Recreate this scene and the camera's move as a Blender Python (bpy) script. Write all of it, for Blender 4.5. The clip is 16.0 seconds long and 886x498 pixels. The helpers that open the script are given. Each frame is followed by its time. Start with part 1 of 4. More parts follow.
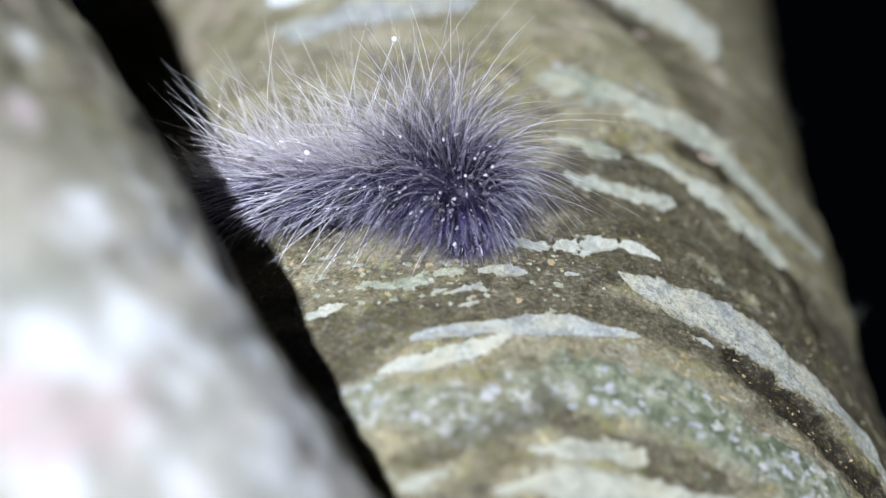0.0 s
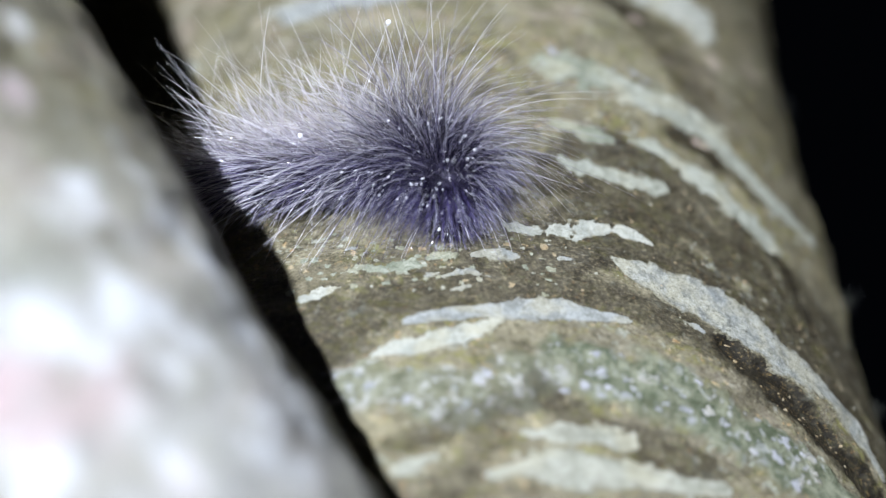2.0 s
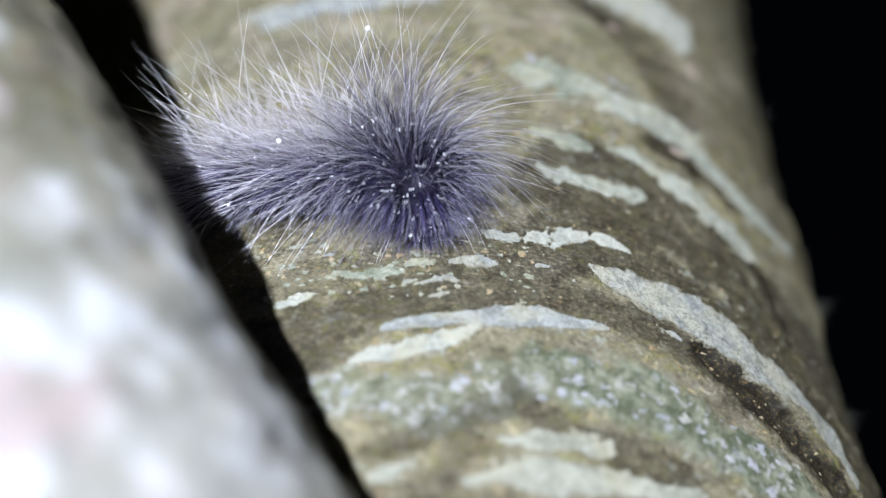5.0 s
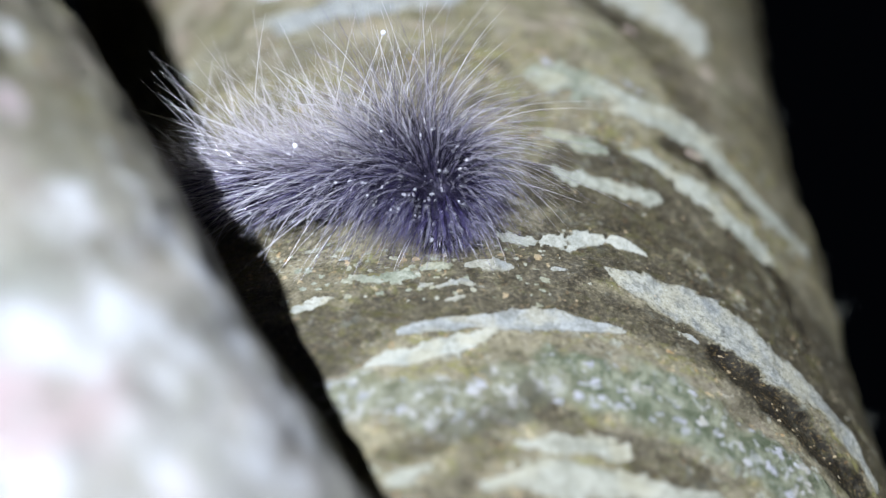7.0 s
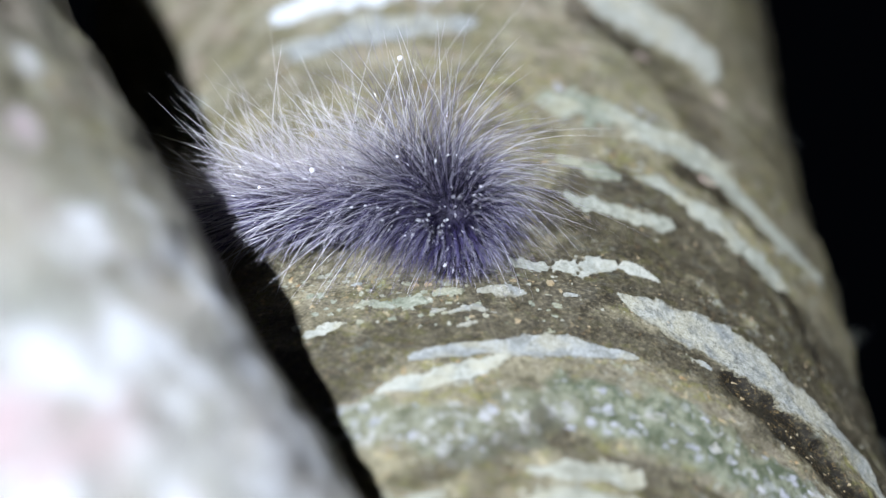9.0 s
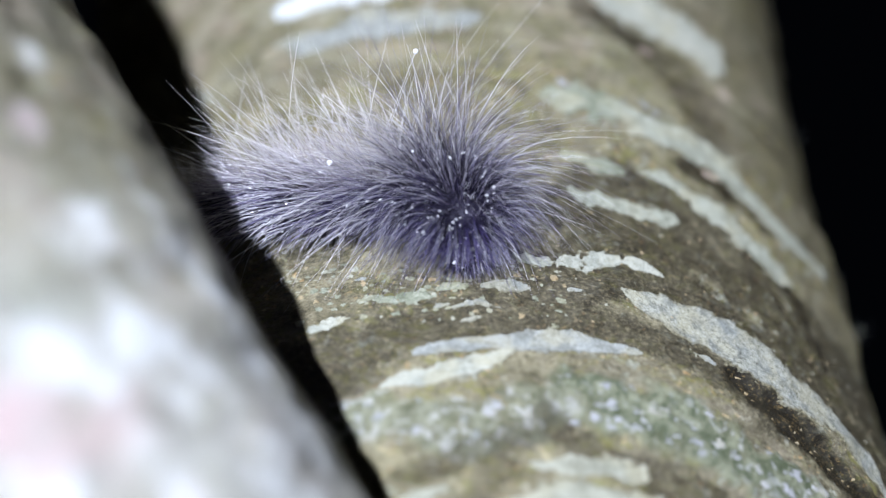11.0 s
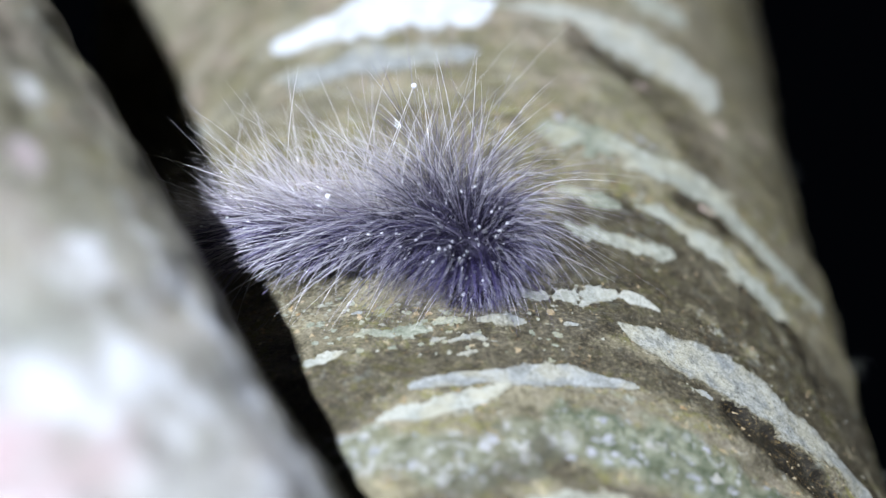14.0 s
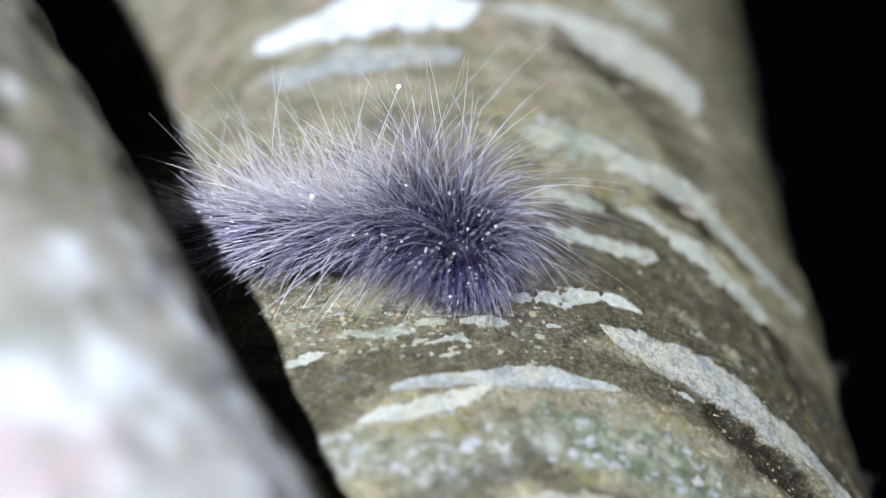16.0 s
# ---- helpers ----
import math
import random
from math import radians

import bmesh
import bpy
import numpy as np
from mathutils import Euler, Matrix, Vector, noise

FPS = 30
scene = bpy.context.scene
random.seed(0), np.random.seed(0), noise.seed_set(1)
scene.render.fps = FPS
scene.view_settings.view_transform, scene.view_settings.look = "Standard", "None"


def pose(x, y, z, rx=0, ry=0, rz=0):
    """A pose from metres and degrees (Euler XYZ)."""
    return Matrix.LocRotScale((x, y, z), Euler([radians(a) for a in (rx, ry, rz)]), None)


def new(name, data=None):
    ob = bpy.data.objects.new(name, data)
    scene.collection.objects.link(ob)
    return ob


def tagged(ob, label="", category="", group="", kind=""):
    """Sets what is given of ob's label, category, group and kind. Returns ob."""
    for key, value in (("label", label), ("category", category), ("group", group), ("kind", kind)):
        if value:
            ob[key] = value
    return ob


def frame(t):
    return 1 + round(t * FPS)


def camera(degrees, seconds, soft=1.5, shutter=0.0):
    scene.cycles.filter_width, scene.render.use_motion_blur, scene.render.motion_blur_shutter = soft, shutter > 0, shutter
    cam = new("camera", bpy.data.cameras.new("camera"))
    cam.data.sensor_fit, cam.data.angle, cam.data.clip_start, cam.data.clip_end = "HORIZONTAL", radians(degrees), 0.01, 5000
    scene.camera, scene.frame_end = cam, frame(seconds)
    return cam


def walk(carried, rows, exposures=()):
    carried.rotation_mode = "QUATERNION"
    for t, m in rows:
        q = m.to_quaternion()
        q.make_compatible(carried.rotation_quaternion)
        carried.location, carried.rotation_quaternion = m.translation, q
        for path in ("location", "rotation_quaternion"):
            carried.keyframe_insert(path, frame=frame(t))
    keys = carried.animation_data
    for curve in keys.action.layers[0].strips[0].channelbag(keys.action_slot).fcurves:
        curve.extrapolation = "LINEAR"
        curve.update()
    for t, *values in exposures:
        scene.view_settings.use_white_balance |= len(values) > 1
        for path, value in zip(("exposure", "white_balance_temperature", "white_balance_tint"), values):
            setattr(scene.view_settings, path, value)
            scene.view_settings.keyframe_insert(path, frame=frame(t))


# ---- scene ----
EYE = (0.0, -0.14404, 1.25)
cam = camera(40.0, 16.0, soft=1.25)
cam.data.dof.use_dof = True
cam.data.dof.focus_distance = 0.1145
cam.data.dof.aperture_fstop = 9.2
cam.data.dof.aperture_blades = 0
PATH = [
    (0.0, pose(*EYE, 129.441, -2.395, -0.869)),
    (0.5, pose(*EYE, 130.173, -1.899, -1.244)),
    (1.0, pose(*EYE, 129.247, -2.052, -1.354)),
    (1.5, pose(*EYE, 128.808, -1.891, -1.733)),
    (2.0, pose(*EYE, 128.702, -2.457, -1.357)),
    (2.5, pose(*EYE, 129.739, -2.771, -1.005)),
    (3.0, pose(*EYE, 129.878, -2.726, -1.359)),
    (3.5, pose(*EYE, 130.244, -2.843, -1.600)),
    (4.0, pose(*EYE, 131.477, -2.023, -2.460)),
    (4.5, pose(*EYE, 130.612, -1.769, -2.667)),
    (5.0, pose(*EYE, 129.050, -2.038, -2.345)),
    (5.2, pose(*EYE, 128.852, -2.427, -1.647)),
    (7.3, pose(*EYE, 129.405, -2.287, -1.575)),
    (7.5, pose(*EYE, 130.285, -2.708, -1.145)),
    (8.0, pose(*EYE, 130.511, -3.444, -0.402)),
    (8.5, pose(*EYE, 130.200, -2.772, -1.278)),
    (8.7, pose(*EYE, 130.324, -2.801, -1.263)),
    (10.8, pose(*EYE, 130.478, -2.593, -1.113)),
    (11.0, pose(*EYE, 130.138, -2.899, -1.113)),
    (11.5, pose(*EYE, 128.871, -2.947, -0.831)),
    (12.0, pose(*EYE, 129.130, -3.288, -0.896)),
    (12.5, pose(*EYE, 129.420, -2.665, -1.721)),
    (13.0, pose(*EYE, 130.752, -2.056, -2.363)),
    (13.5, pose(*EYE, 132.111, -2.464, -1.839)),
    (14.0, pose(*EYE, 131.745, -2.875, -1.305)),
    (14.5, pose(*EYE, 131.689, -3.073, -1.045)),
    (15.0, pose(*EYE, 132.616, -3.162, -1.267)),
    (15.5, pose(*EYE, 132.035, -3.103, -1.524)),
    (16.0, pose(*EYE, 131.851, -2.566, -2.105)),
]
walk(cam, PATH, ((0.0, 0.0, 6440, 10.5), (4.0, 0.0, 6400, 11), (8.0, 0.0, 6350, 11), (13.0, 0.0, 6310, 11.5), (16.0, 0.0, 6320, 11.5)))

# ---------------------------------------------------------------- light: night, one small torch beside the lens
world = bpy.data.worlds.new("night")
scene.world = world
world.use_nodes = True
world.node_tree.nodes["Background"].inputs["Color"].default_value = (0.35, 0.45, 0.7, 1)
world.node_tree.nodes["Background"].inputs["Strength"].default_value = 0.002
torch = bpy.data.lights.new("torch_light", "POINT")
torch.energy = 8.8
torch.color = (0.885, 0.95, 1.1)
torch.shadow_soft_size = 0.004
new("torch_light", torch).location = (-0.0815, -0.3276, 1.2114)
scene.view_settings.exposure = 0.0


# ---------------------------------------------------------------- helpers
def hashed(i, j, k, seed):
    n = (i * 374761393 + j * 668265263 + k * 2147483647 + seed * 1274126177) & 0xFFFFFFFF
    n = ((n ^ (n >> 13)) * 1274126177) & 0xFFFFFFFF
    n = ((n ^ (n >> 16)) * 2246822519) & 0xFFFFFFFF
    return ((n ^ (n >> 15)) & 0xFFFF) / 32767.5 - 1.0


def vnoise(x, y, z, seed=0):
    """Smooth value noise in -1..1 on arrays."""
    x, y, z = np.broadcast_arrays(np.asarray(x, float), np.asarray(y, float), np.asarray(z, float))
    xi, yi, zi = (np.floor(v).astype(np.int64) for v in (x, y, z))
    fx, fy, fz = x - xi, y - yi, z - zi
    fx, fy, fz = (f * f * (3 - 2 * f) for f in (fx, fy, fz))
    out = 0
    for a in (0, 1):
        for b in (0, 1):
            for c in (0, 1):
                w = (fx if a else 1 - fx) * (fy if b else 1 - fy) * (fz if c else 1 - fz)
                out = out + w * hashed(xi + a, yi + b, zi + c, seed)
    return out


def fbm(x, y, z, seed=0, octaves=3):
    out, amp = 0, 1.0
    for o in range(octaves):
        out = out + amp * vnoise(x * 2 ** o, y * 2 ** o, z * 2 ** o, seed + 17 * o)
        amp *= 0.5
    return out


def mesh_object(name, verts, faces, material, parent=None, smooth=True, label="", kind=""):
    me = bpy.data.meshes.new(name)
    me.from_pydata([tuple(v) for v in verts], [], faces)
    me.materials.append(material)
    if smooth:
        me.polygons.foreach_set("use_smooth", [True] * len(me.polygons))
    me.update()
    ob = new(name, me)
    if parent is not None:
        ob.parent = parent
    return tagged(ob, label=label, kind=kind)


def grid_faces(rows, cols, wrap=False):
    r = np.arange(rows - 1)[:, None]
    c = np.arange(cols if wrap else cols - 1)[None, :]
    c2 = (c + 1) % cols
    q = np.stack([r * cols + c, r * cols + c2, (r + 1) * cols + c2, (r + 1) * cols + c], -1)
    return q.reshape(-1, 4).tolist()


def attribute(ob, name, values):
    a = ob.data.attributes.new(name, "FLOAT", "POINT")
    a.data.foreach_set("value", np.asarray(values, np.float32).ravel())


# ---------------------------------------------------------------- materials
class Nodes:
    """A few words for wiring a node material."""

    def __init__(self, name):
        self.mat = bpy.data.materials.new(name)
        self.mat.use_nodes = True
        self.tree = self.mat.node_tree
        self.bsdf = self.tree.nodes["Principled BSDF"]
        self.coord = self.tree.nodes.new("ShaderNodeTexCoord").outputs["Object"]

    def put(self, socket, value):
        if isinstance(value, bpy.types.NodeSocket):
            self.tree.links.new(value, socket)
        elif value is not None:
            socket.default_value = value

    def scaled(self, sx, sy, sz):
        n = self.tree.nodes.new("ShaderNodeMapping")
        n.inputs["Scale"].default_value = (sx, sy, sz)
        self.put(n.inputs["Vector"], self.coord)
        return n.outputs["Vector"]

    def noise(self, scale, detail=4, rough=0.6, vector=None, distort=0.0):
        n = self.tree.nodes.new("ShaderNodeTexNoise")
        n.inputs["Scale"].default_value = scale
        n.inputs["Detail"].default_value = detail
        n.inputs["Roughness"].default_value = rough
        n.inputs["Distortion"].default_value = distort
        self.put(n.inputs["Vector"], vector or self.coord)
        return n.outputs["Fac"]

    def cells(self, scale, vector=None, feature="F1", out="Distance"):
        n = self.tree.nodes.new("ShaderNodeTexVoronoi")
        n.feature = feature
        n.inputs["Scale"].default_value = scale
        self.put(n.inputs["Vector"], vector or self.coord)
        return n.outputs[out]

    def ramp(self, fac, *stops):
        n = self.tree.nodes.new("ShaderNodeValToRGB")
        while len(n.color_ramp.elements) < len(stops):
            n.color_ramp.elements.new(0.5)
        for e, (p, c) in zip(n.color_ramp.elements, stops):
            e.position = p
            e.color = (*c, 1) if isinstance(c, tuple) else (c, c, c, 1)
        self.put(n.inputs["Fac"], fac)
        return n.outputs["Color"]

    def mix(self, fac, a, b, mode="MIX"):
        n = self.tree.nodes.new("ShaderNodeMix")
        n.data_type = "RGBA"
        n.blend_type = mode
        self.put(n.inputs["Factor"], fac)
        self.put(n.inputs["A"], (*a, 1) if isinstance(a, tuple) else a)
        self.put(n.inputs["B"], (*b, 1) if isinstance(b, tuple) else b)
        return n.outputs["Result"]

    def math(self, op, a, b=0.0):
        n = self.tree.nodes.new("ShaderNodeMath")
        n.operation = op
        n.use_clamp = op in ("MULTIPLY", "ADD", "SUBTRACT")
        self.put(n.inputs[0], a)
        self.put(n.inputs[1], b)
        return n.outputs[0]

    def attr(self, name):
        n = self.tree.nodes.new("ShaderNodeAttribute")
        n.attribute_name = name
        return n.outputs["Fac"]

    def bump(self, height, strength, distance):
        n = self.tree.nodes.new("ShaderNodeBump")
        n.inputs["Strength"].default_value = strength
        n.inputs["Distance"].default_value = distance
        self.put(n.inputs["Height"], height)
        self.put(self.bsdf.inputs["Normal"], n.outputs["Normal"])

    def done(self, color=None, rough=None, metal=None, spec=None):
        b = self.bsdf.inputs
        self.put(b["Base Color"], (*color, 1) if isinstance(color, tuple) else color)
        self.put(b["Roughness"], rough)
        self.put(b["Metallic"], metal)
        self.put(b["Specular IOR Level"], spec)
        return self.mat


def bark_material(name):
    n = Nodes(name)
    flat = n.scaled(1, 1, 1.45)
    broad = n.noise(85, 3, 0.6, flat)
    mid = n.noise(480, 5, 0.7, flat, 0.5)
    fine = n.noise(2300, 5, 0.75, flat, 0.3)
    grit = n.noise(5200, 3, 0.7)
    col = n.ramp(broad, (0.33, (0.062, 0.052, 0.029)), (0.5, (0.155, 0.136, 0.08)), (0.68, (0.285, 0.256, 0.16)))
    col = n.mix(n.ramp(mid, (0.35, 0.0), (0.62, 0.7)), col, (0.285, 0.255, 0.178))
    col = n.mix(n.ramp(mid, (0.33, 0.65), (0.47, 0.0)), col, (0.05, 0.042, 0.028))
    col = n.mix(n.ramp(n.noise(210, 4, 0.65, flat, 0.4), (0.5, 0.0), (0.6, 0.5)), col, (0.225, 0.2, 0.15))
    col = n.mix(n.ramp(n.noise(170, 4, 0.65, flat, 0.4), (0.38, 0.5), (0.5, 0.0)), col, (0.06, 0.05, 0.03))
    col = n.mix(n.ramp(fine, (0.36, 0.7), (0.49, 0.0)), col, (0.02, 0.017, 0.011))
    col = n.mix(n.ramp(fine, (0.55, 0.0), (0.68, 0.7)), col, (0.44, 0.4, 0.29))
    # thin film of yellow-green algae in flecks
    alga = n.math("MULTIPLY", n.ramp(n.noise(700, 5, 0.75, flat, 0.4), (0.5, 0.0), (0.6, 1.0)), n.ramp(n.noise(70, 3), (0.42, 0.0), (0.54, 1.0)))
    col = n.mix(n.math("MULTIPLY", alga, 0.9), col, (0.2, 0.19, 0.065))
    # grey crust lichen in small flakes
    flake = n.math("MULTIPLY", n.ramp(n.noise(520, 6, 0.75, flat, 0.9), (0.57, 0.0), (0.6, 1.0)), n.ramp(n.noise(75, 2), (0.47, 0.0), (0.56, 1.0)))
    col = n.mix(n.math("MULTIPLY", flake, 0.8), col, n.mix(n.ramp(fine, (0.4, 0.0), (0.6, 1.0)), (0.25, 0.26, 0.21), (0.44, 0.46, 0.41)))
    # rusty and tan grains
    grain = n.math("MULTIPLY", n.ramp(n.noise(1500, 3, 0.6), (0.6, 0.0), (0.66, 1.0)), n.ramp(n.noise(140, 3), (0.42, 0.0), (0.54, 1.0)))
    col = n.mix(n.math("MULTIPLY", grain, 0.85), col, n.mix(n.ramp(mid, (0.42, 0.0), (0.58, 1.0)), (0.42, 0.26, 0.12), (0.56, 0.5, 0.33)))
    crumb = n.math("MULTIPLY", n.ramp(n.noise(900, 4, 0.7, flat, 0.6), (0.6, 0.0), (0.64, 1.0)), n.ramp(n.noise(95, 3), (0.44, 0.0), (0.54, 0.85)))
    col = n.mix(crumb, col, n.mix(n.ramp(n.noise(260, 2), (0.42, 0.0), (0.58, 1.0)), (0.27, 0.27, 0.13), (0.42, 0.41, 0.35)))
    tan = n.attr("tan")
    col = n.mix(n.math("MULTIPLY", tan, n.ramp(mid, (0.3, 0.4), (0.6, 0.9))), col, n.mix(n.ramp(fine, (0.4, 0.0), (0.6, 0.4)), n.mix(n.ramp(n.noise(125, 5, 0.65, None, 0.6), (0.43, 0.0), (0.55, 1.0)), (0.11, 0.102, 0.046), n.mix(n.ramp(n.noise(105, 3, 0.6), (0.44, 0.0), (0.58, 1.0)), (0.34, 0.325, 0.255), (0.37, 0.295, 0.245))), (0.37, 0.342, 0.295)))
    # moss band: dull green film with lilac-grey lichen dots
    green = n.attr("green")
    spots = n.math("MULTIPLY", n.ramp(n.noise(950, 3, 0.6, None, 0.3), (0.55, 0.0), (0.64, 0.7)), n.ramp(n.noise(120, 2), (0.36, 0.3), (0.56, 1.0)))
    mossy = n.mix(n.ramp(n.noise(560, 6, 0.78), (0.43, 0.0), (0.6, 1.0)), (0.075, 0.09, 0.052), (0.26, 0.27, 0.195))
    mossy = n.mix(n.ramp(fine, (0.56, 0.0), (0.68, 0.5)), mossy, (0.34, 0.35, 0.27))
    mossy = n.mix(spots, mossy, n.mix(fine, (0.38, 0.385, 0.4), (0.48, 0.485, 0.5)))
    col = n.mix(n.math("MULTIPLY", green, n.ramp(n.noise(150, 3), (0.3, 0.45), (0.5, 1.0))), col, mossy)
    grey = n.math("MULTIPLY", n.attr("grey"), n.ramp(n.noise(190, 4, 0.7), (0.32, 0.35), (0.52, 0.95)))
    film = n.mix(n.ramp(n.noise(620, 5, 0.75), (0.38, 0.0), (0.6, 1.0)), (0.095, 0.1, 0.06), (0.25, 0.256, 0.19))
    film = n.mix(n.ramp(n.noise(800, 3, 0.6), (0.53, 0.0), (0.62, 0.8)), film, (0.46, 0.46, 0.46))
    col = n.mix(grey, col, film)
    col = n.mix(1.0, col, (1.0, 1.0, 0.94), "MULTIPLY")
    pale = n.math("MULTIPLY", n.attr("pale"), n.ramp(n.noise(330, 5, 0.7), (0.36, 0.45), (0.56, 1.0)))
    chalk = n.mix(n.ramp(fine, (0.4, 0.0), (0.6, 1.0)), (0.59, 0.6, 0.565), (0.79, 0.81, 0.83))
    col = n.mix(pale, col, chalk)
    col = n.mix(n.math("MULTIPLY", n.attr("rose"), 0.9), col, n.mix(n.ramp(mid, (0.4, 0.0), (0.6, 1.0)), (0.47, 0.35, 0.335), (0.59, 0.46, 0.455)))
    dark = n.attr("dark")
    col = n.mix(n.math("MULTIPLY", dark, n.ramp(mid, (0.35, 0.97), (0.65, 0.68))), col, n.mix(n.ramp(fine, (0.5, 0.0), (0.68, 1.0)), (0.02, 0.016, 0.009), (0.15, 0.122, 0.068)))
    # hollows: their shade as near-black colour, with rusty flecks
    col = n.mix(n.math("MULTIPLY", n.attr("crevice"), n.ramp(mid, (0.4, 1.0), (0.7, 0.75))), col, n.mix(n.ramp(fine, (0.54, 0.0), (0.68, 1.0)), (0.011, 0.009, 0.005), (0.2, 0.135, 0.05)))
    h = n.math("ADD", n.math("MULTIPLY", mid, 0.5), n.math("ADD", n.math("MULTIPLY", fine, 0.35), n.math("MULTIPLY", grit, 0.15)))
    n.bump(h, 1.0, 0.0006)
    n.bsdf.inputs["Diffuse Roughness"].default_value = 1.0
    return n.done(col, n.ramp(grit, (0.35, 0.38), (0.65, 0.8)), spec=0.4)


def lichen_material(name, base, light, fleck, crack=0.6):
    n = Nodes(name)
    a = n.noise(330, 4, 0.65)
    b = n.noise(2400, 5, 0.75)
    c = n.noise(6000, 3, 0.7)
    col = n.mix(n.ramp(a, (0.38, 0.0), (0.62, 1.0)), base, light)
    # flecked with lilac-grey, cream and white at the scale of its lobes
    col = n.mix(n.ramp(n.noise(800, 4, 0.7, None, 0.5), (0.5, 0.0), (0.58, 0.65)), col, n.mix(0.15, light, (0.6, 0.61, 0.58)))
    col = n.mix(n.ramp(n.noise(650, 4, 0.7, None, 0.5), (0.51, 0.0), (0.59, 0.75)), col, n.mix(0.4, base, fleck))
    col = n.mix(n.ramp(n.noise(220, 3), (0.5, 0.0), (0.62, 0.45)), col, (0.42, 0.39, 0.26))
    col = n.mix(n.ramp(b, (0.34, 0.95 * crack), (0.46, 0.0)), col, fleck)
    col = n.mix(n.ramp(b, (0.55, 0.0), (0.67, 0.15 + 0.45 * crack)), col, (0.58, 0.59, 0.53))
    col = n.mix(n.ramp(n.cells(2600, None, "DISTANCE_TO_EDGE"), (0.0, 0.4 * crack), (0.08, 0.0)), col, fleck)
    # thin towards its rim, where the bark shows through in specks
    worn = n.math("ADD", n.math("MULTIPLY", n.attr("cover"), 0.6), n.math("MULTIPLY", n.noise(1000, 6, 0.78, None, 0.4), 0.62))
    col = n.mix(n.ramp(worn, (0.44, 0.95), (0.6, 0.0)), col, n.mix(n.ramp(b, (0.4, 0.0), (0.6, 1.0)), (0.07, 0.06, 0.034), (0.24, 0.22, 0.14)))
    n.bump(n.math("ADD", n.math("MULTIPLY", b, 0.6), n.math("MULTIPLY", c, 0.4)), 0.8, 0.00035)
    n.bsdf.inputs["Diffuse Roughness"].default_value = 1.0
    return n.done(col, n.ramp(c, (0.35, 0.35), (0.65, 0.8)), spec=0.4)


def hair_material(name, root, side, back, back_root, white):
    """Bristles: dark at the root, paler towards the tip, a share of them white; those of the back pale and browner."""
    n = Nodes(name)
    info = n.tree.nodes.new("ShaderNodeNewGeometry").outputs["Random Per Island"]
    # pale bristles, whitened further to carry the torch's highlights in their colour
    chalk = n.ramp(info, (0.56, 0.0), (0.9, white))
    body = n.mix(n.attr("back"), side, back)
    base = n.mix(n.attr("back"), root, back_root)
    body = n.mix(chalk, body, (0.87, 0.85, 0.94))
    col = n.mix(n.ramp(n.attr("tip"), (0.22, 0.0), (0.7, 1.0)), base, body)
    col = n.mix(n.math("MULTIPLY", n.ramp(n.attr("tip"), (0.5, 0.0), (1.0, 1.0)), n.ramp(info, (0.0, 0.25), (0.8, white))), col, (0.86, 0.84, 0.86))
    n.bsdf.inputs["IOR"].default_value = 1.7
    return n.done(col, 0.16, spec=1.0)


BARK = bark_material("trunk_bark")
BARK_B = bark_material("limb_bark")
LICHEN_GREY = lichen_material("grey_lichen", (0.235, 0.25, 0.23), (0.345, 0.36, 0.335), (0.1, 0.095, 0.065))
LICHEN_SAGE = lichen_material("sage_lichen", (0.27, 0.285, 0.225), (0.39, 0.4, 0.32), (0.12, 0.115, 0.075))
LICHEN_RING = lichen_material("ring_lichen", (0.225, 0.24, 0.225), (0.38, 0.38, 0.31), (0.075, 0.072, 0.045), 0.95)
LICHEN_ROSE = lichen_material("rosy_bark_flakes", (0.27, 0.21, 0.165), (0.4, 0.315, 0.255), (0.15, 0.11, 0.08))
LICHEN_PALE = lichen_material("pale_lichen", (0.33, 0.345, 0.295), (0.47, 0.47, 0.39), (0.18, 0.175, 0.12))
LICHEN_CREAM = lichen_material("cream_lichen", (0.27, 0.275, 0.21), (0.39, 0.39, 0.31), (0.17, 0.165, 0.12))
LICHEN_TAN = lichen_material("tan_flakes", (0.3, 0.23, 0.12), (0.44, 0.33, 0.19), (0.14, 0.1, 0.05))
LICHEN_LILAC = lichen_material("lilac_lichen", (0.29, 0.298, 0.305), (0.42, 0.42, 0.44), (0.16, 0.17, 0.14))
LICHEN_WHITE = lichen_material("chalk_lichen", (0.56, 0.59, 0.59), (0.7, 0.73, 0.74), (0.42, 0.44, 0.42))
LICHEN_GREEN = lichen_material("green_lichen", (0.195, 0.215, 0.15), (0.315, 0.33, 0.25), (0.085, 0.095, 0.055))
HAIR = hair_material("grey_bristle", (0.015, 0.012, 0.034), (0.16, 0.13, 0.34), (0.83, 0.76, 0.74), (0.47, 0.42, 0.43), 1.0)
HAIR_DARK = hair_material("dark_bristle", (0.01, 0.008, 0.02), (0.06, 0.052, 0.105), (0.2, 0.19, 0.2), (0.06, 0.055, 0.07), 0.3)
HAIR_LONG = hair_material("long_pale_bristle", (0.22, 0.2, 0.27), (0.95, 0.93, 0.97), (0.95, 0.92, 0.88), (0.6, 0.56, 0.52), 1.0)

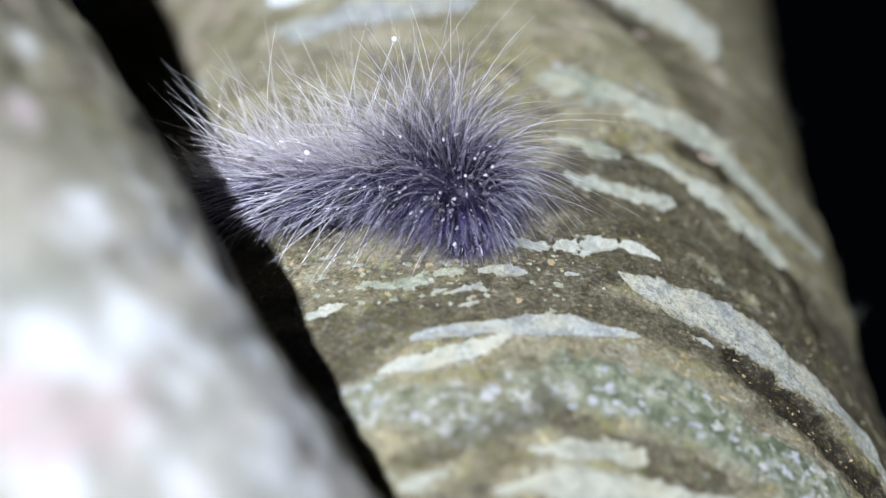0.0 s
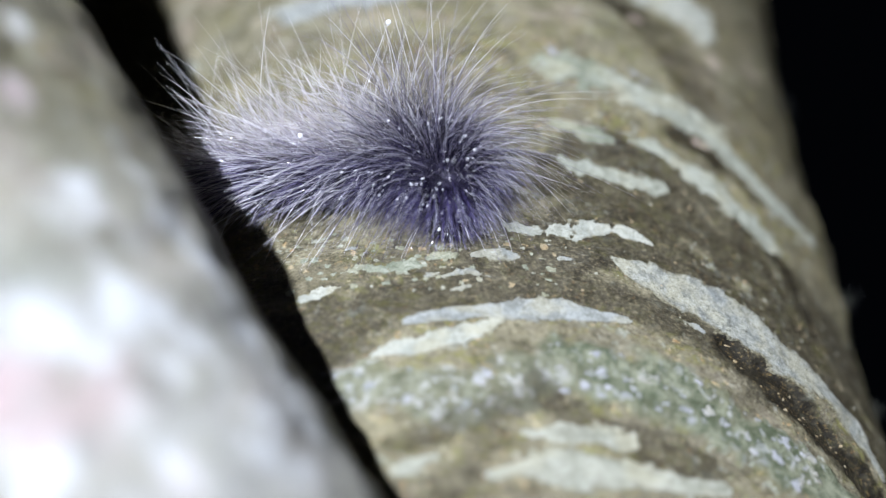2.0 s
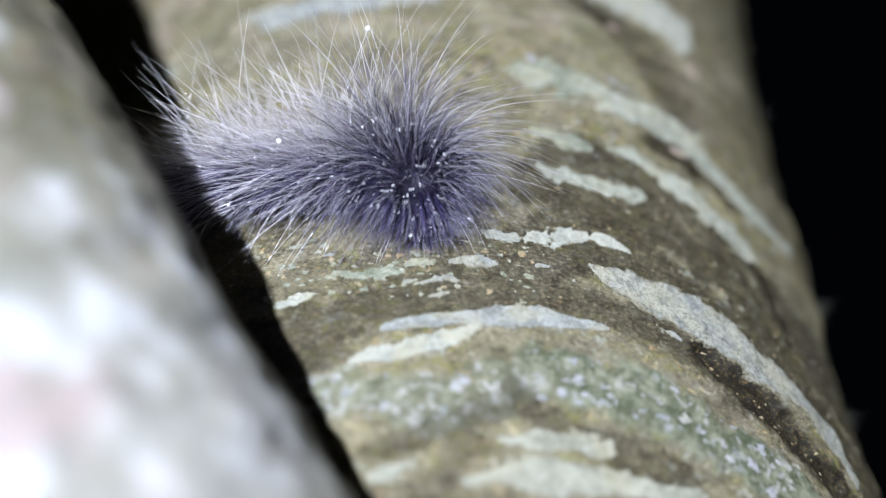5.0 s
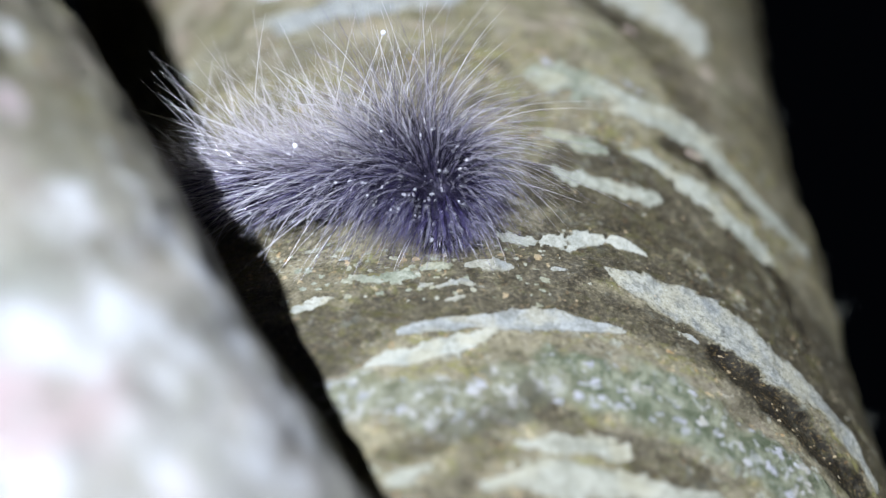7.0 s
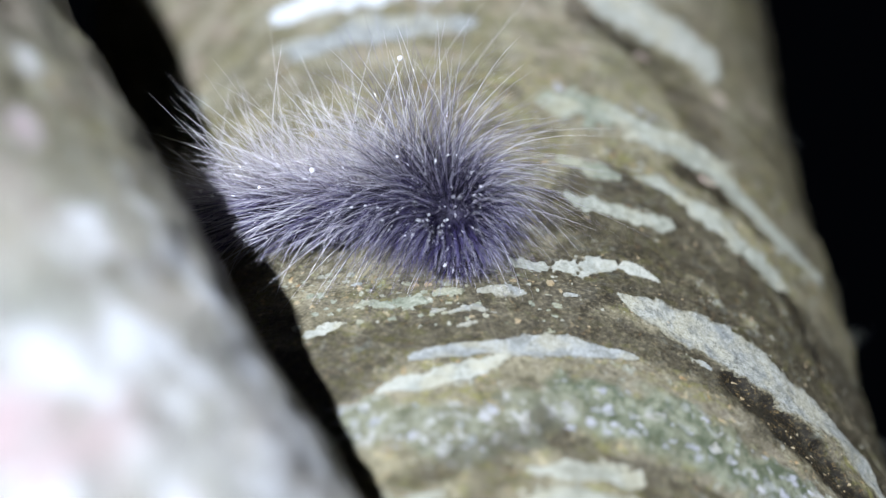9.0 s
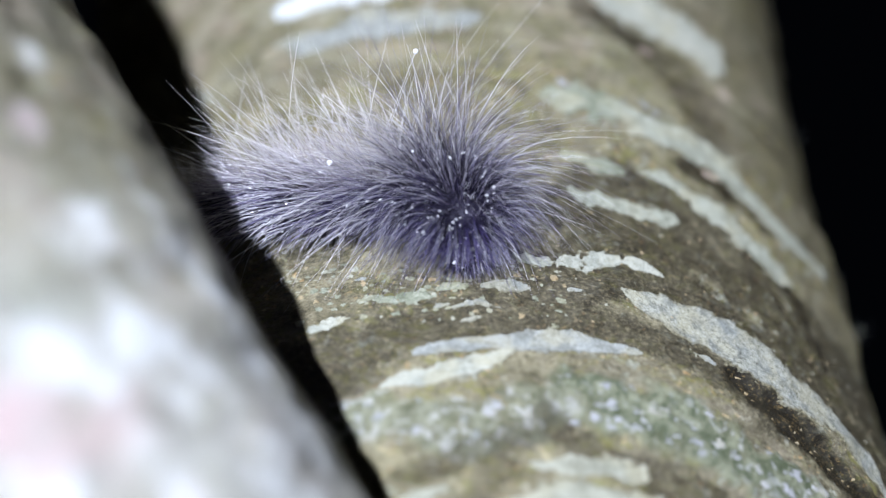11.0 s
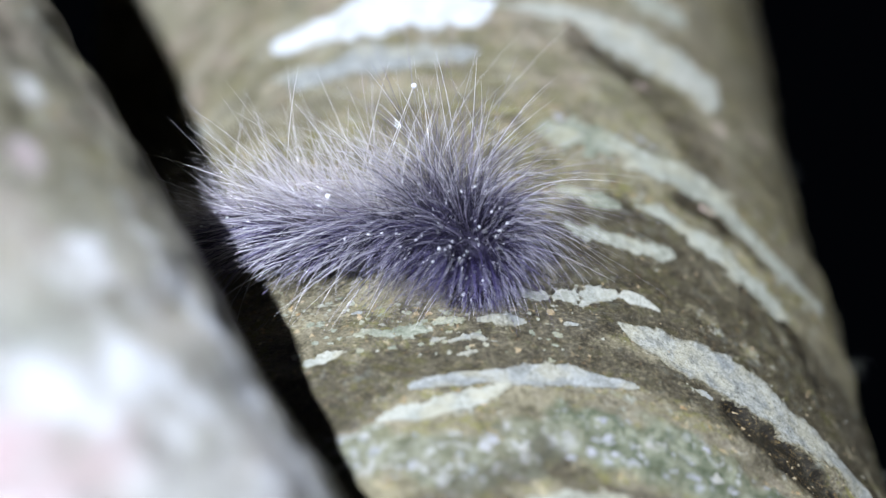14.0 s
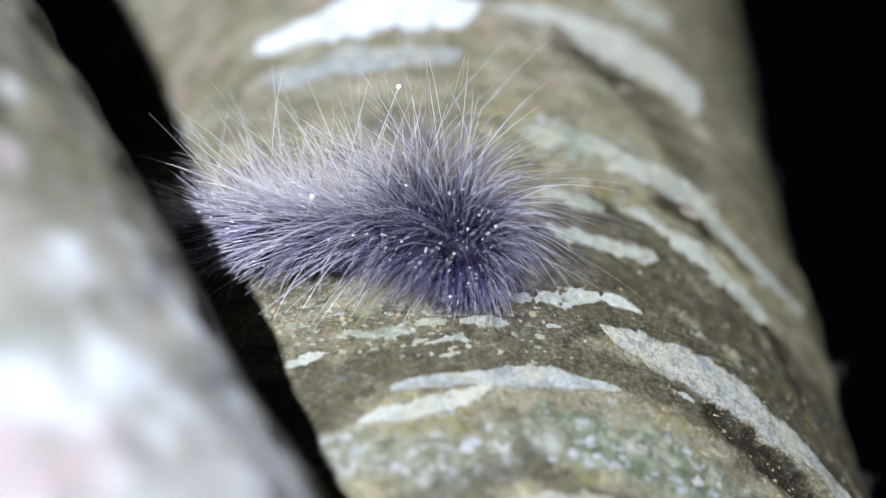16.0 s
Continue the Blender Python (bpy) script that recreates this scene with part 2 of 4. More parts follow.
n = Nodes("caterpillar_skin")
n.bump(n.noise(2500, 3), 0.6, 0.0002)
SKIN = n.done(n.mix(n.noise(900, 3), (0.012, 0.01, 0.025), (0.035, 0.028, 0.06)), 0.5, spec=0.25)
n = Nodes("head_shell")
SHELL = n.done(n.mix(n.noise(700, 3), (0.015, 0.012, 0.014), (0.05, 0.035, 0.03)), 0.15, spec=0.7)
n = Nodes("dew")
n.bsdf.inputs["Transmission Weight"].default_value = 0.85
n.bsdf.inputs["IOR"].default_value = 1.33
DEW = n.done((0.97, 0.98, 1.0), 0.03, spec=1.0)
# opaque dew whose white base colour stands in for the torch's glint
n = Nodes("dew_glint")
n.bsdf.inputs["Coat Weight"].default_value = 1.0
DEW_GLINT = n.done((0.97, 0.98, 1.0), 0.12, spec=1.0)
n = Nodes("silhouette_moss")
MOSS = n.done(n.mix(n.noise(800, 3), (0.05, 0.055, 0.04), (0.16, 0.16, 0.13)), 0.8)
n = Nodes("leaf_litter_soil")
n.bump(n.noise(30, 5), 0.8, 0.02)
SOIL = n.done(n.mix(n.noise(3, 5), (0.03, 0.024, 0.016), (0.09, 0.07, 0.045)), 0.95)

# ---------------------------------------------------------------- ground
G = 40.0
xs = np.linspace(-1, 1, 41) ** 3 * G
gx, gy = np.meshgrid(xs, xs)
gz = 0.03 * fbm(gx * 2, gy * 2, 0 * gx, 5) + 0.15 * fbm(gx / 6, gy / 6, 0 * gx, 9) * np.minimum(1, np.hypot(gx, gy) / 4)
tagged(mesh_object("ground", np.stack([gx, gy, gz], -1).reshape(-1, 3), grid_faces(41, 41), SOIL),
       label="dark forest soil with leaf litter at night", category="ground", kind="structure")

# ---------------------------------------------------------------- the forked tree
tree = tagged(new("tree"), label="forked tree with olive-brown bark and pale lichen rings", category="tree")


def trunk_radius(z):
    z = np.asarray(z, float)
    mid = 0.0513 + 1.2 * (np.clip(z, 1.31, 1.38) - 1.38) ** 2
    low = 0.02 * np.clip(1.31 - z, 0, None) + 0.05 * np.clip(0.25 - z, 0, None) ** 1.5
    return mid + 0.001 * np.exp(-((z - 1.351) / 0.01) ** 2) + low - 0.01 * np.clip(z - 1.42, 0, None)


def stroke(theta, z, pts, width, seed, ragged=0.5):
    """0..1 nearness of (theta, z) to a band along pts, with an uneven rim."""
    u, best = np.radians(theta) * 0.055, None
    jitter = width * ragged * (fbm(u * 450, z * 450, 0 * z, seed, 3))
    p = [(radians(a) * 0.055, h) for a, h in pts]
    for (u0, v0), (u1, v1) in zip(p, p[1:]):
        du, dv = u1 - u0, v1 - v0
        k = np.clip(((u - u0) * du + (z - v0) * dv) / (du * du + dv * dv), 0, 1)
        d = np.hypot(u - u0 - k * du, z - v0 - k * dv)
        best = d if best is None else np.minimum(best, d)
    x = np.clip((width * 1.25 - best - jitter) / (width * 0.5), 0, 1)
    return x * x * (3 - 2 * x)


RIDGES = ((1.3725, 0.0016), (1.3625, 0.0012), (1.350, 0.0014), (1.340, 0.001), (1.3125, 0.0012), (1.2985, 0.0014))
MOSS_BAND = [(-30, 1.296), (-7.2, 1.3031), (-0.2, 1.3054), (9.4, 1.3073), (17.2, 1.308), (25.5, 1.3062), (32.7, 1.3034), (60, 1.296)]
MOSS_RIM = [(-25, 1.3025), (-8, 1.3072), (0.4, 1.3092), (10, 1.3103), (17, 1.3107), (24, 1.3106), (30, 1.3086), (36, 1.3056), (42, 1.3028), (60, 1.294)]
MOSS_RIGHT = [(9.5, 1.3078), (16.3, 1.3077), (21.8, 1.307), (26.4, 1.3058), (31.4, 1.3043), (36.2, 1.3031), (44, 1.3)]
MOSS_LEFT = [(-16, 1.303), (-7.6, 1.3042), (-1.9, 1.304), (2.8, 1.3046), (6.7, 1.3064)]
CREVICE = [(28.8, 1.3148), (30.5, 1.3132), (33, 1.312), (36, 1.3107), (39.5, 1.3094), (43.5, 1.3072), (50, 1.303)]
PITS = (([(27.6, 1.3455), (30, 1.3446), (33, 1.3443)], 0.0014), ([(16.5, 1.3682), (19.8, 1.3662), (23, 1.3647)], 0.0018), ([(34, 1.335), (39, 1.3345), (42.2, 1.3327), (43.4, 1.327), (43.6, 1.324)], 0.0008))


def bark_point(theta, z):
    """A point of the trunk's bark at an angle (degrees from the front) and height, with its outward direction."""
    theta, z = np.asarray(theta, float), np.asarray(z, float)
    a = np.radians(theta)
    r0 = trunk_radius(z)
    u = np.sin(a) * 0.055
    w = -np.cos(a) * 0.055
    wavy = z + 0.0025 * vnoise(u * 45, w * 45, z * 20, 3)
    h = 0.00036 * fbm(u * 60, w * 60, z * 90, 11) + 0.00016 * fbm(u * 330, w * 330, z * 460, 12)
    for zr, wr in RIDGES:
        h = h + 0.00045 * np.exp(-((wavy - zr) / wr) ** 2)
    h = h + 0.0005 * stroke(theta, z, MOSS_BAND, 0.003, 30, 0.3)
    h = h - 0.0007 * stroke(theta, z, CREVICE, 0.0016, 40, 0.4)
    # out of round on one side above the caterpillar
    flat = np.clip((theta - 38) / 32, 0, 1) * np.clip((150 - theta) / 40, 0, 1) * np.clip((z - 1.333) / 0.022, 0, 1)
    # it swells towards the fork
    fork = np.clip((-28 - theta) / 40, 0, 1) * np.clip((theta + 175) / 40, 0, 1) * np.clip((z - 1.362) / 0.05, 0, 1) ** 1.3
    r = r0 + h - 0.0007 * flat * flat * (3 - 2 * flat) + 0.014 * fork * fork * (3 - 2 * fork)
    return np.stack([np.sin(a) * r, -np.cos(a) * r, z], -1), np.stack([np.sin(a), -np.cos(a), 0 * a], -1)


theta_steps = np.concatenate([np.arange(-180, -80, 5), np.arange(-80, 86, 0.4), np.arange(90, 180, 5)])
z_steps = np.concatenate([[-0.06, 0.0, 0.05, 0.12, 0.25, 0.4, 0.6, 0.8, 1.0, 1.1, 1.18], np.arange(1.22, 1.29, 0.002), np.arange(1.29, 1.36, 0.0004),
                          np.arange(1.36, 1.43, 0.0008), np.arange(1.44, 1.6, 0.02), np.arange(1.7, 3.6, 0.15)])
TH, ZZ = np.meshgrid(theta_steps, z_steps)
verts, _ = bark_point(TH, ZZ)
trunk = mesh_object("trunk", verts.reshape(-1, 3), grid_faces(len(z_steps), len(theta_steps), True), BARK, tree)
dark = np.zeros_like(TH)
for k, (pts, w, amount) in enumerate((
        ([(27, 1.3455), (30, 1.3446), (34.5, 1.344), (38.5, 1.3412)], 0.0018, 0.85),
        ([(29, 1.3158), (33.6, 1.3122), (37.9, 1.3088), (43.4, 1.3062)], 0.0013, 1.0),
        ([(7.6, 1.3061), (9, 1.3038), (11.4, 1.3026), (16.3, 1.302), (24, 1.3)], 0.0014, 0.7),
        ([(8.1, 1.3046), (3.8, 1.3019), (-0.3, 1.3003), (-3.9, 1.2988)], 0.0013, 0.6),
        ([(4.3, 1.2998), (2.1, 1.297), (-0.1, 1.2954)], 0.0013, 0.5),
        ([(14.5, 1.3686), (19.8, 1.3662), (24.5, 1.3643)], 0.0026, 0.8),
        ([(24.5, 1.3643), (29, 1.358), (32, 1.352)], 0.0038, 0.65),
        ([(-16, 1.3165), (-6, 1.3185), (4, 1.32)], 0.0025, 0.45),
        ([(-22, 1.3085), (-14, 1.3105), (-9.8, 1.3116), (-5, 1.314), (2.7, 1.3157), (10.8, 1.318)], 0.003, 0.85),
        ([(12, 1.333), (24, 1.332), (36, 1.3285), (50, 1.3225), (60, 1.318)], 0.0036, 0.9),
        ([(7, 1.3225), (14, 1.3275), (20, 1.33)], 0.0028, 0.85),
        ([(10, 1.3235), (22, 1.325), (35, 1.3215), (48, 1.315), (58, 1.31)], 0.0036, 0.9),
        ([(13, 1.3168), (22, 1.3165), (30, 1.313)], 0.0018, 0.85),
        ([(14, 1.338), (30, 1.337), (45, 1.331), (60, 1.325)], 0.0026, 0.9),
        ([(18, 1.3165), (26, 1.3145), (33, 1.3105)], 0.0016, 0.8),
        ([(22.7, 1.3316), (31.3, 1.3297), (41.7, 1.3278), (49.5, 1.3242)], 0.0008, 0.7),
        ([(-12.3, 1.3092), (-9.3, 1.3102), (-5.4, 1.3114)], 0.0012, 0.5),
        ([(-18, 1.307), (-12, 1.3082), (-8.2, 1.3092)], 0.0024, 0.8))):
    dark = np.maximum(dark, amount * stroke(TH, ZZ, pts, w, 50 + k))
# falloff towards the right edge of the upper trunk, put into the bark colour
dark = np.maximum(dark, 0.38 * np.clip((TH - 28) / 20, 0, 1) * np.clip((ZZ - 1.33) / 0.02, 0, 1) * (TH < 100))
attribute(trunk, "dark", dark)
attribute(trunk, "green", np.maximum(stroke(TH, ZZ, MOSS_RIGHT, 0.0026, 30), 0.35 * stroke(TH, ZZ, MOSS_LEFT, 0.002, 38)))
attribute(trunk, "grey", stroke(TH, ZZ, MOSS_LEFT, 0.0026, 39))
# shade of crevice and pits put into the colour; only the crevice is sunk
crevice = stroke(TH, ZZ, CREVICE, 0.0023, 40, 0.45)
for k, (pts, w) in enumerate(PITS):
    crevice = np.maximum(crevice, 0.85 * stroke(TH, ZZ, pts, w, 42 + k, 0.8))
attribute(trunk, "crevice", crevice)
TAN = np.maximum(0.3 * stroke(TH, ZZ, MOSS_RIM, 0.0006, 31), 0.6 * stroke(TH, ZZ, [(35.8, 1.3629), (36.4, 1.363)], 0.0012, 32))
for k, (pts, w) in enumerate((([(47, 1.3692), (47.8, 1.3693)], 0.0013), ([(7.6, 1.3078), (10, 1.3056), (11.9, 1.3043)], 0.0006), ([(-9, 1.3072), (-9.6, 1.304)], 0.0007))):
    TAN = np.maximum(TAN, 0.8 * stroke(TH, ZZ, pts, w, 33 + k))
# tan upper bark, which also carries the brighter light up there as colour
TAN = np.maximum(TAN, 0.6 * np.clip((ZZ - 1.351) / 0.008, 0, 1) * np.clip((50 - TH) / 30, 0, 1))
attribute(trunk, "tan", TAN)
attribute(trunk, "pale", 0 * TH)

# the limb that forks off and leans out past the lens
LIMB_A = np.array((-0.034694, -0.05607, 1.27657))
LIMB_D = np.array((-0.56338, -0.27498, 0.7791))
LIMB_U = np.array((-0.43862, 0.89867, 0.0))
LIMB_V = np.array((-0.70015, -0.34173, -0.6269))
LIMB_R = 0.03392


def limb_axis(s):
    s = np.asarray(s, float)[..., None]
    bent = np.clip(-0.02 - s, 0, None)
    straight = LIMB_A + LIMB_D * s
    pull = np.clip(bent / 0.14, 0, 1) ** 1.5
    return straight * (1 - pull) + np.array((0.0, 0.0, 1.12)) * pull


def limb_point(phi, s):
    phi, s = np.asarray(phi, float), np.asarray(s, float)
    a = np.radians(phi)[..., None]
    out = np.cos(a) * LIMB_U + np.sin(a) * LIMB_V
    r = LIMB_R - 0.0005 * np.clip((s - 0.008) / 0.03, 0, 1) ** 1.3 - 0.012 * np.clip(s - 0.05, 0, 0.06)
    q = out * 0.034
    h = 0.0006 * fbm(q[..., 0] * 60, q[..., 1] * 60, s * 120, 21) + 0.00025 * fbm(q[..., 0] * 300, q[..., 1] * 300, s * 500, 22)
    return limb_axis(s) + out * (r + h)[..., None], out


phi_steps = np.arange(-180, 180, 1.5)
s_steps = np.concatenate([np.arange(-0.16, -0.03, 0.005), np.arange(-0.03, 0.07, 0.001), np.arange(0.075, 0.3, 0.015), np.arange(0.35, 1.6, 0.15)])
PH, SS = np.meshgrid(phi_steps, s_steps)
verts, _ = limb_point(PH, SS)
limb = mesh_object("limb", verts.reshape(-1, 3), grid_faces(len(s_steps), len(phi_steps), True), BARK_B, tree, label="limb with pale blotched bark leaning out of the fork")


def blot(phi, s, radius, seed):
    d = np.hypot(np.radians((PH - phi + 180) % 360 - 180) * LIMB_R, SS - s)
    x = np.clip((radius * 1.1 - d - radius * 0.55 * fbm(PH / 3, SS * 600, 0 * SS, seed, 3)) / (radius * 0.8), 0, 1)
    return x * x * (3 - 2 * x)


def blots(marks, seed):
    """Angle round the limb, place along it, radius and strength of each mark."""
    out = 0 * PH
    for k, (phi, s, radius, amount) in enumerate(marks):
        out = np.maximum(out, amount * blot(phi, s, radius, seed + k))
    return out


pale = np.maximum(blots((
    (-153.6, 0.0353, 0.0016, 0.7), (-160.3, 0.0284, 0.0015, 0.8), (-159.6, 0.0201, 0.0019, 1), (-158.7, 0.0185, 0.0015, 0.7), (-163.7, 0.018, 0.0014, 0.5), (-145.5, 0.0174, 0.0022, 1),
    (-155.7, 0.0158, 0.0016, 0.6), (-139.5, 0.0156, 0.0012, 0.7), (-161.9, 0.0126, 0.0019, 1), (-158.2, 0.0104, 0.0023, 1), (-173.1, 0.0115, 0.0023, 1), (-168.3, 0.0106, 0.002, 1),
    (-176.2, 0.0111, 0.002, 1), (-155.2, 0.0078, 0.0018, 0.9),
), 70), blots((
    (-153.3, 0.0056, 0.0014, 0.6), (-160.4, 0.0077, 0.0017, 0.8), (-168.1, 0.0086, 0.0017, 0.8), (-165.6, 0.0014, 0.0018, 1), (-178.2, 0.003, 0.0019, 1), (-167.5, 0.0043, 0.001, 0.5),
    (-153.2, 0.0035, 0.0018, 0.6), (-153.7, 0.0002, 0.0019, 0.5), (-145.4, 0.0117, 0.0008, 0.3), (-147.9, -0.0019, 0.0022, 0.5), (-147.6, 0.0226, 0.0016, 0.4), (-147.0, 0.0257, 0.0012, 0.4),
), 170))
# white blotches along the edge, raised in colour where the torch only grazes
pale = np.maximum(pale, blots(((-143.4, 0.0154, 0.0017, 1), (-141.8, 0.0127, 0.0017, 1), (-141.3, 0.0089, 0.002, 0.9), (-140.7, 0.0052, 0.0019, 0.8), (-141.8, 0.0198, 0.0014, 0.8), (-141.5, 0.0014, 0.0019, 0.7), (-148.8, 0.002, 0.0016, 0.6)), 470))
# the lower limb's overexposure goes into the colour as a paler base
attribute(limb, "pale", np.clip(0.06 + 0.2 * np.clip(1 - (SS - 0.018) / 0.012, 0, 1) + 0.2 * np.clip(1 - (SS - 0.008) / 0.008, 0, 1) + 1.1 * pale, 0, 1))
attribute(limb, "rose", blots((
    (-175.6, 0.0084, 0.0023, 1), (-178.9, 0.0076, 0.0019, 1), (-174.4, 0.0056, 0.0016, 0.8), (-160.5, 0.0282, 0.0015, 0.7), (-166.1, 0.0072, 0.0013, 0.5), (-170.6, 0.0045, 0.0013, 0.5),
    (-165.1, -0.0002, 0.0013, 0.4), (-173.6, 0.0066, 0.0022, 0.9), (-171.2, 0.006, 0.0017, 0.7), (-177.0, 0.0052, 0.0018, 0.8), (-168.5, 0.0058, 0.0014, 0.5),
), 270))
attribute(limb, "dark", blots((
    (-154.1, 0.0379, 0.0014, 1), (-159.1, 0.0314, 0.001, 1), (-149.7, 0.0378, 0.0009, 0.4), (-159.4, 0.0163, 0.0012, 0.45), (-160.4, 0.0233, 0.0013, 0.25), (-148.9, 0.0103, 0.0011, 0.7),
    (-151.3, 0.0116, 0.001, 0.5), (-173.7, 0.0036, 0.0011, 0.4), (-164.0, 0.0061, 0.0012, 0.35), (-140.4, 0.0372, 0.0018, 0.3), (-154.8, 0.0283, 0.0012, 0.2), (-152.2, 0.0413, 0.002, 0.9),
    (-157.9, 0.0324, 0.0015, 0.8), (-157.7, 0.0361, 0.0014, 0.7), (-160.1, 0.0251, 0.0014, 0.3),
), 90))
attribute(limb, "green", 0.8 * blots((
    (-170.7, 0.0137, 0.0019, 0.7), (-172.3, 0.0155, 0.0017, 0.6), (-166.6, 0.014, 0.0014, 0.5), (-167.4, 0.0161, 0.0014, 0.4), (-151.5, 0.0076, 0.0018, 0.3),
), 370))
attribute(limb, "tan", 0.5 + 0 * PH)


# ---------------------------------------------------------------- lichen crusts on the bark
def crust_mesh(cu, cv, half, material, seed, thick, rough, label, name):
    """A crust along a centre line of (round the trunk, height) with a half width at each step; it dips under the bark where its uneven rim ends."""
    widest = half.max()
    step = min(0.0002, widest / 4)
    du, dv = np.gradient(cu), np.gradient(cv)
    ln = np.hypot(du, dv)
    cols = max(9, int(3.4 * widest / step))
    side = np.linspace(-1.7, 1.7, cols)
    uu = cu[:, None] - dv[:, None] / ln[:, None] * side[None, :] * widest
    vv = cv[:, None] + du[:, None] / ln[:, None] * side[None, :] * widest
    reach = np.abs(side[None, :]) * widest / np.maximum(half[:, None], widest * 0.03)
    fq = min(3500.0, max(330.0, 0.7 / widest))
    rag = fbm(uu * fq, vv * fq * 1.4, 0 * uu + seed, seed, 4)
    fray = fbm(uu * fq * 4, vv * fq * 5, 0 * uu + seed, seed + 5, 3)
    inside = 1.12 - reach + (rough * rag + (0.1 + 0.35 * rough) * fray) * np.clip(reach, 0.4, 1.2)
    if rough > 0.55:
        inside = inside - 1.3 * np.clip(fbm(uu * 700, vv * 900, 0 * uu, seed + 9, 3) - 0.35, 0, 1)
    m = np.clip(inside / 0.2, 0, 1)
    m = m * m * (3 - 2 * m)
    base, out = bark_point(np.degrees(uu / 0.055), vv)
    grainy = 1 + 0.5 * fbm(uu * 1300, vv * 1300, 0 * uu, seed + 2, 2)
    rise = thick * m * grainy - 0.0004 * (1 - m)
    verts = base + out * rise[..., None]
    faces = np.array(grid_faces(len(cu), cols))
    keep = m.reshape(-1)[faces].max(1) > 0.01
    used, index = np.unique(faces[keep], return_inverse=True)
    if not keep.any():
        return None
    ob = mesh_object(name, verts.reshape(-1, 3)[used], index.reshape(-1, 4).tolist(), material, trunk, label=label)
    attribute(ob, "cover", np.clip(inside / 0.75, 0, 1).reshape(-1)[used])
    return ob


def centre_line(pts, over, step):
    """Evenly stepped line through (angle, height) points, run on past both ends."""
    p = np.array([(radians(q[0]) * 0.055, q[1]) for q in pts])
    seg = np.hypot(*np.diff(p, axis=0).T)
    along = np.concatenate([[0], np.cumsum(seg)])
    end = along[-1]
    t = np.linspace(-over, end + over, int((end + 2 * over) / step) + 6)
    s0, s1 = (p[1] - p[0]) / seg[0], (p[-1] - p[-2]) / seg[-1]
    cu = np.interp(t, along, p[:, 0]) + np.minimum(t, 0) * s0[0] + np.maximum(t - end, 0) * s1[0]
    cv = np.interp(t, along, p[:, 1]) + np.minimum(t, 0) * s0[1] + np.maximum(t - end, 0) * s1[1]
    for _ in range(30):
        cv[1:-1] = (cv[:-2] + 2 * cv[1:-1] + cv[2:]) / 4
    return t, along, end, cu, cv


def lichen_crust(pts, material, seed, rough, label="pale grey crust lichen on the bark"):
    """A large crust: angle, height and half width in millimetres along it."""
    wide = 0.001 * np.array([q[2] for q in pts])
    over = 0.5 * max(wide[0], wide[-1])
    t, along, end, cu, cv = centre_line(pts, over, min(0.0002, wide.max() / 4))
    half = np.interp(t, along, wide) * np.clip(1 + np.minimum(t, end - t) / over, 0.02, 1) * (1 + 0.12 * vnoise(t * 400, 0 * t + seed, 0 * t, seed))
    return crust_mesh(cu, cv, half, material, seed, 0.0001, rough, label, "lichen_patch")


def lichen_patch(pts, width, material, seed, thick=0.0001, rough=0.58, label="pale grey crust lichen on the bark", name="lichen_patch"):
    """A small crust that tapers to both ends."""
    width *= 1.45
    t, along, end, cu, cv = centre_line(pts, 0.8 * width, min(0.0002, width / 4))
    taper = np.clip(1 - np.abs(np.linspace(-1, 1, len(t))) ** 3, 0.001, 1) ** 0.8
    return crust_mesh(cu, cv, width * taper * (1 + 0.38 * rough * vnoise(t * 240, 0 * t + seed, 0 * t, seed)), material, seed, thick, rough, label, name)


lichen_crust([(-29.1, 1.3711, 1.59), (-26.2, 1.3707, 2.48), (-23.6, 1.3715, 3.21), (-20.1, 1.3711, 3.74), (-16.8, 1.3716, 4.53), (-14.4, 1.373, 5.62), (-10.4, 1.373, 5.39), (-6.4, 1.3726, 4.7), (-2.4, 1.3721, 4.13), (0.3, 1.3725, 3.19), (2.1, 1.374, 0.73)], LICHEN_WHITE, 1, 0.3, label="chalk-white crust lichen ring on the bark")
lichen_crust([(-27.3, 1.363, 0.82), (-23.6, 1.3624, 2.37), (-20.0, 1.361, 1.94), (-16.3, 1.3626, 2.21), (-12.4, 1.3628, 3.25), (-7.9, 1.3626, 3.02), (-3.5, 1.3629, 2.27), (0.2, 1.3635, 1.47)], LICHEN_GREY, 2, 0.5)
lichen_crust([(3.4, 1.373, 0.59), (7.8, 1.3731, 1.35), (11.0, 1.3737, 1.95), (14.3, 1.3736, 2.26), (17.7, 1.3733, 2.54), (21.2, 1.3721, 3.89), (24.8, 1.3718, 4.38), (28.7, 1.3723, 3.32), (31.6, 1.3711, 3.4), (34.7, 1.37, 3.87), (36.9, 1.3693, 3.21), (38.0, 1.369, 1.15)], LICHEN_PALE, 3, 0.35)
lichen_crust([(22.9, 1.384, 1.9), (25.8, 1.3832, 3.2), (28.8, 1.3826, 2.59), (32.7, 1.3836, 1.57)], LICHEN_SAGE, 4, 0.4)
lichen_crust([(8.1, 1.349, 0.8), (10.1, 1.3492, 2.04), (13.0, 1.3499, 2.77), (15.8, 1.35, 2.32), (17.9, 1.3494, 1.67)], LICHEN_GREEN, 5, 0.6, label="grey-green flaky lichen on the bark")
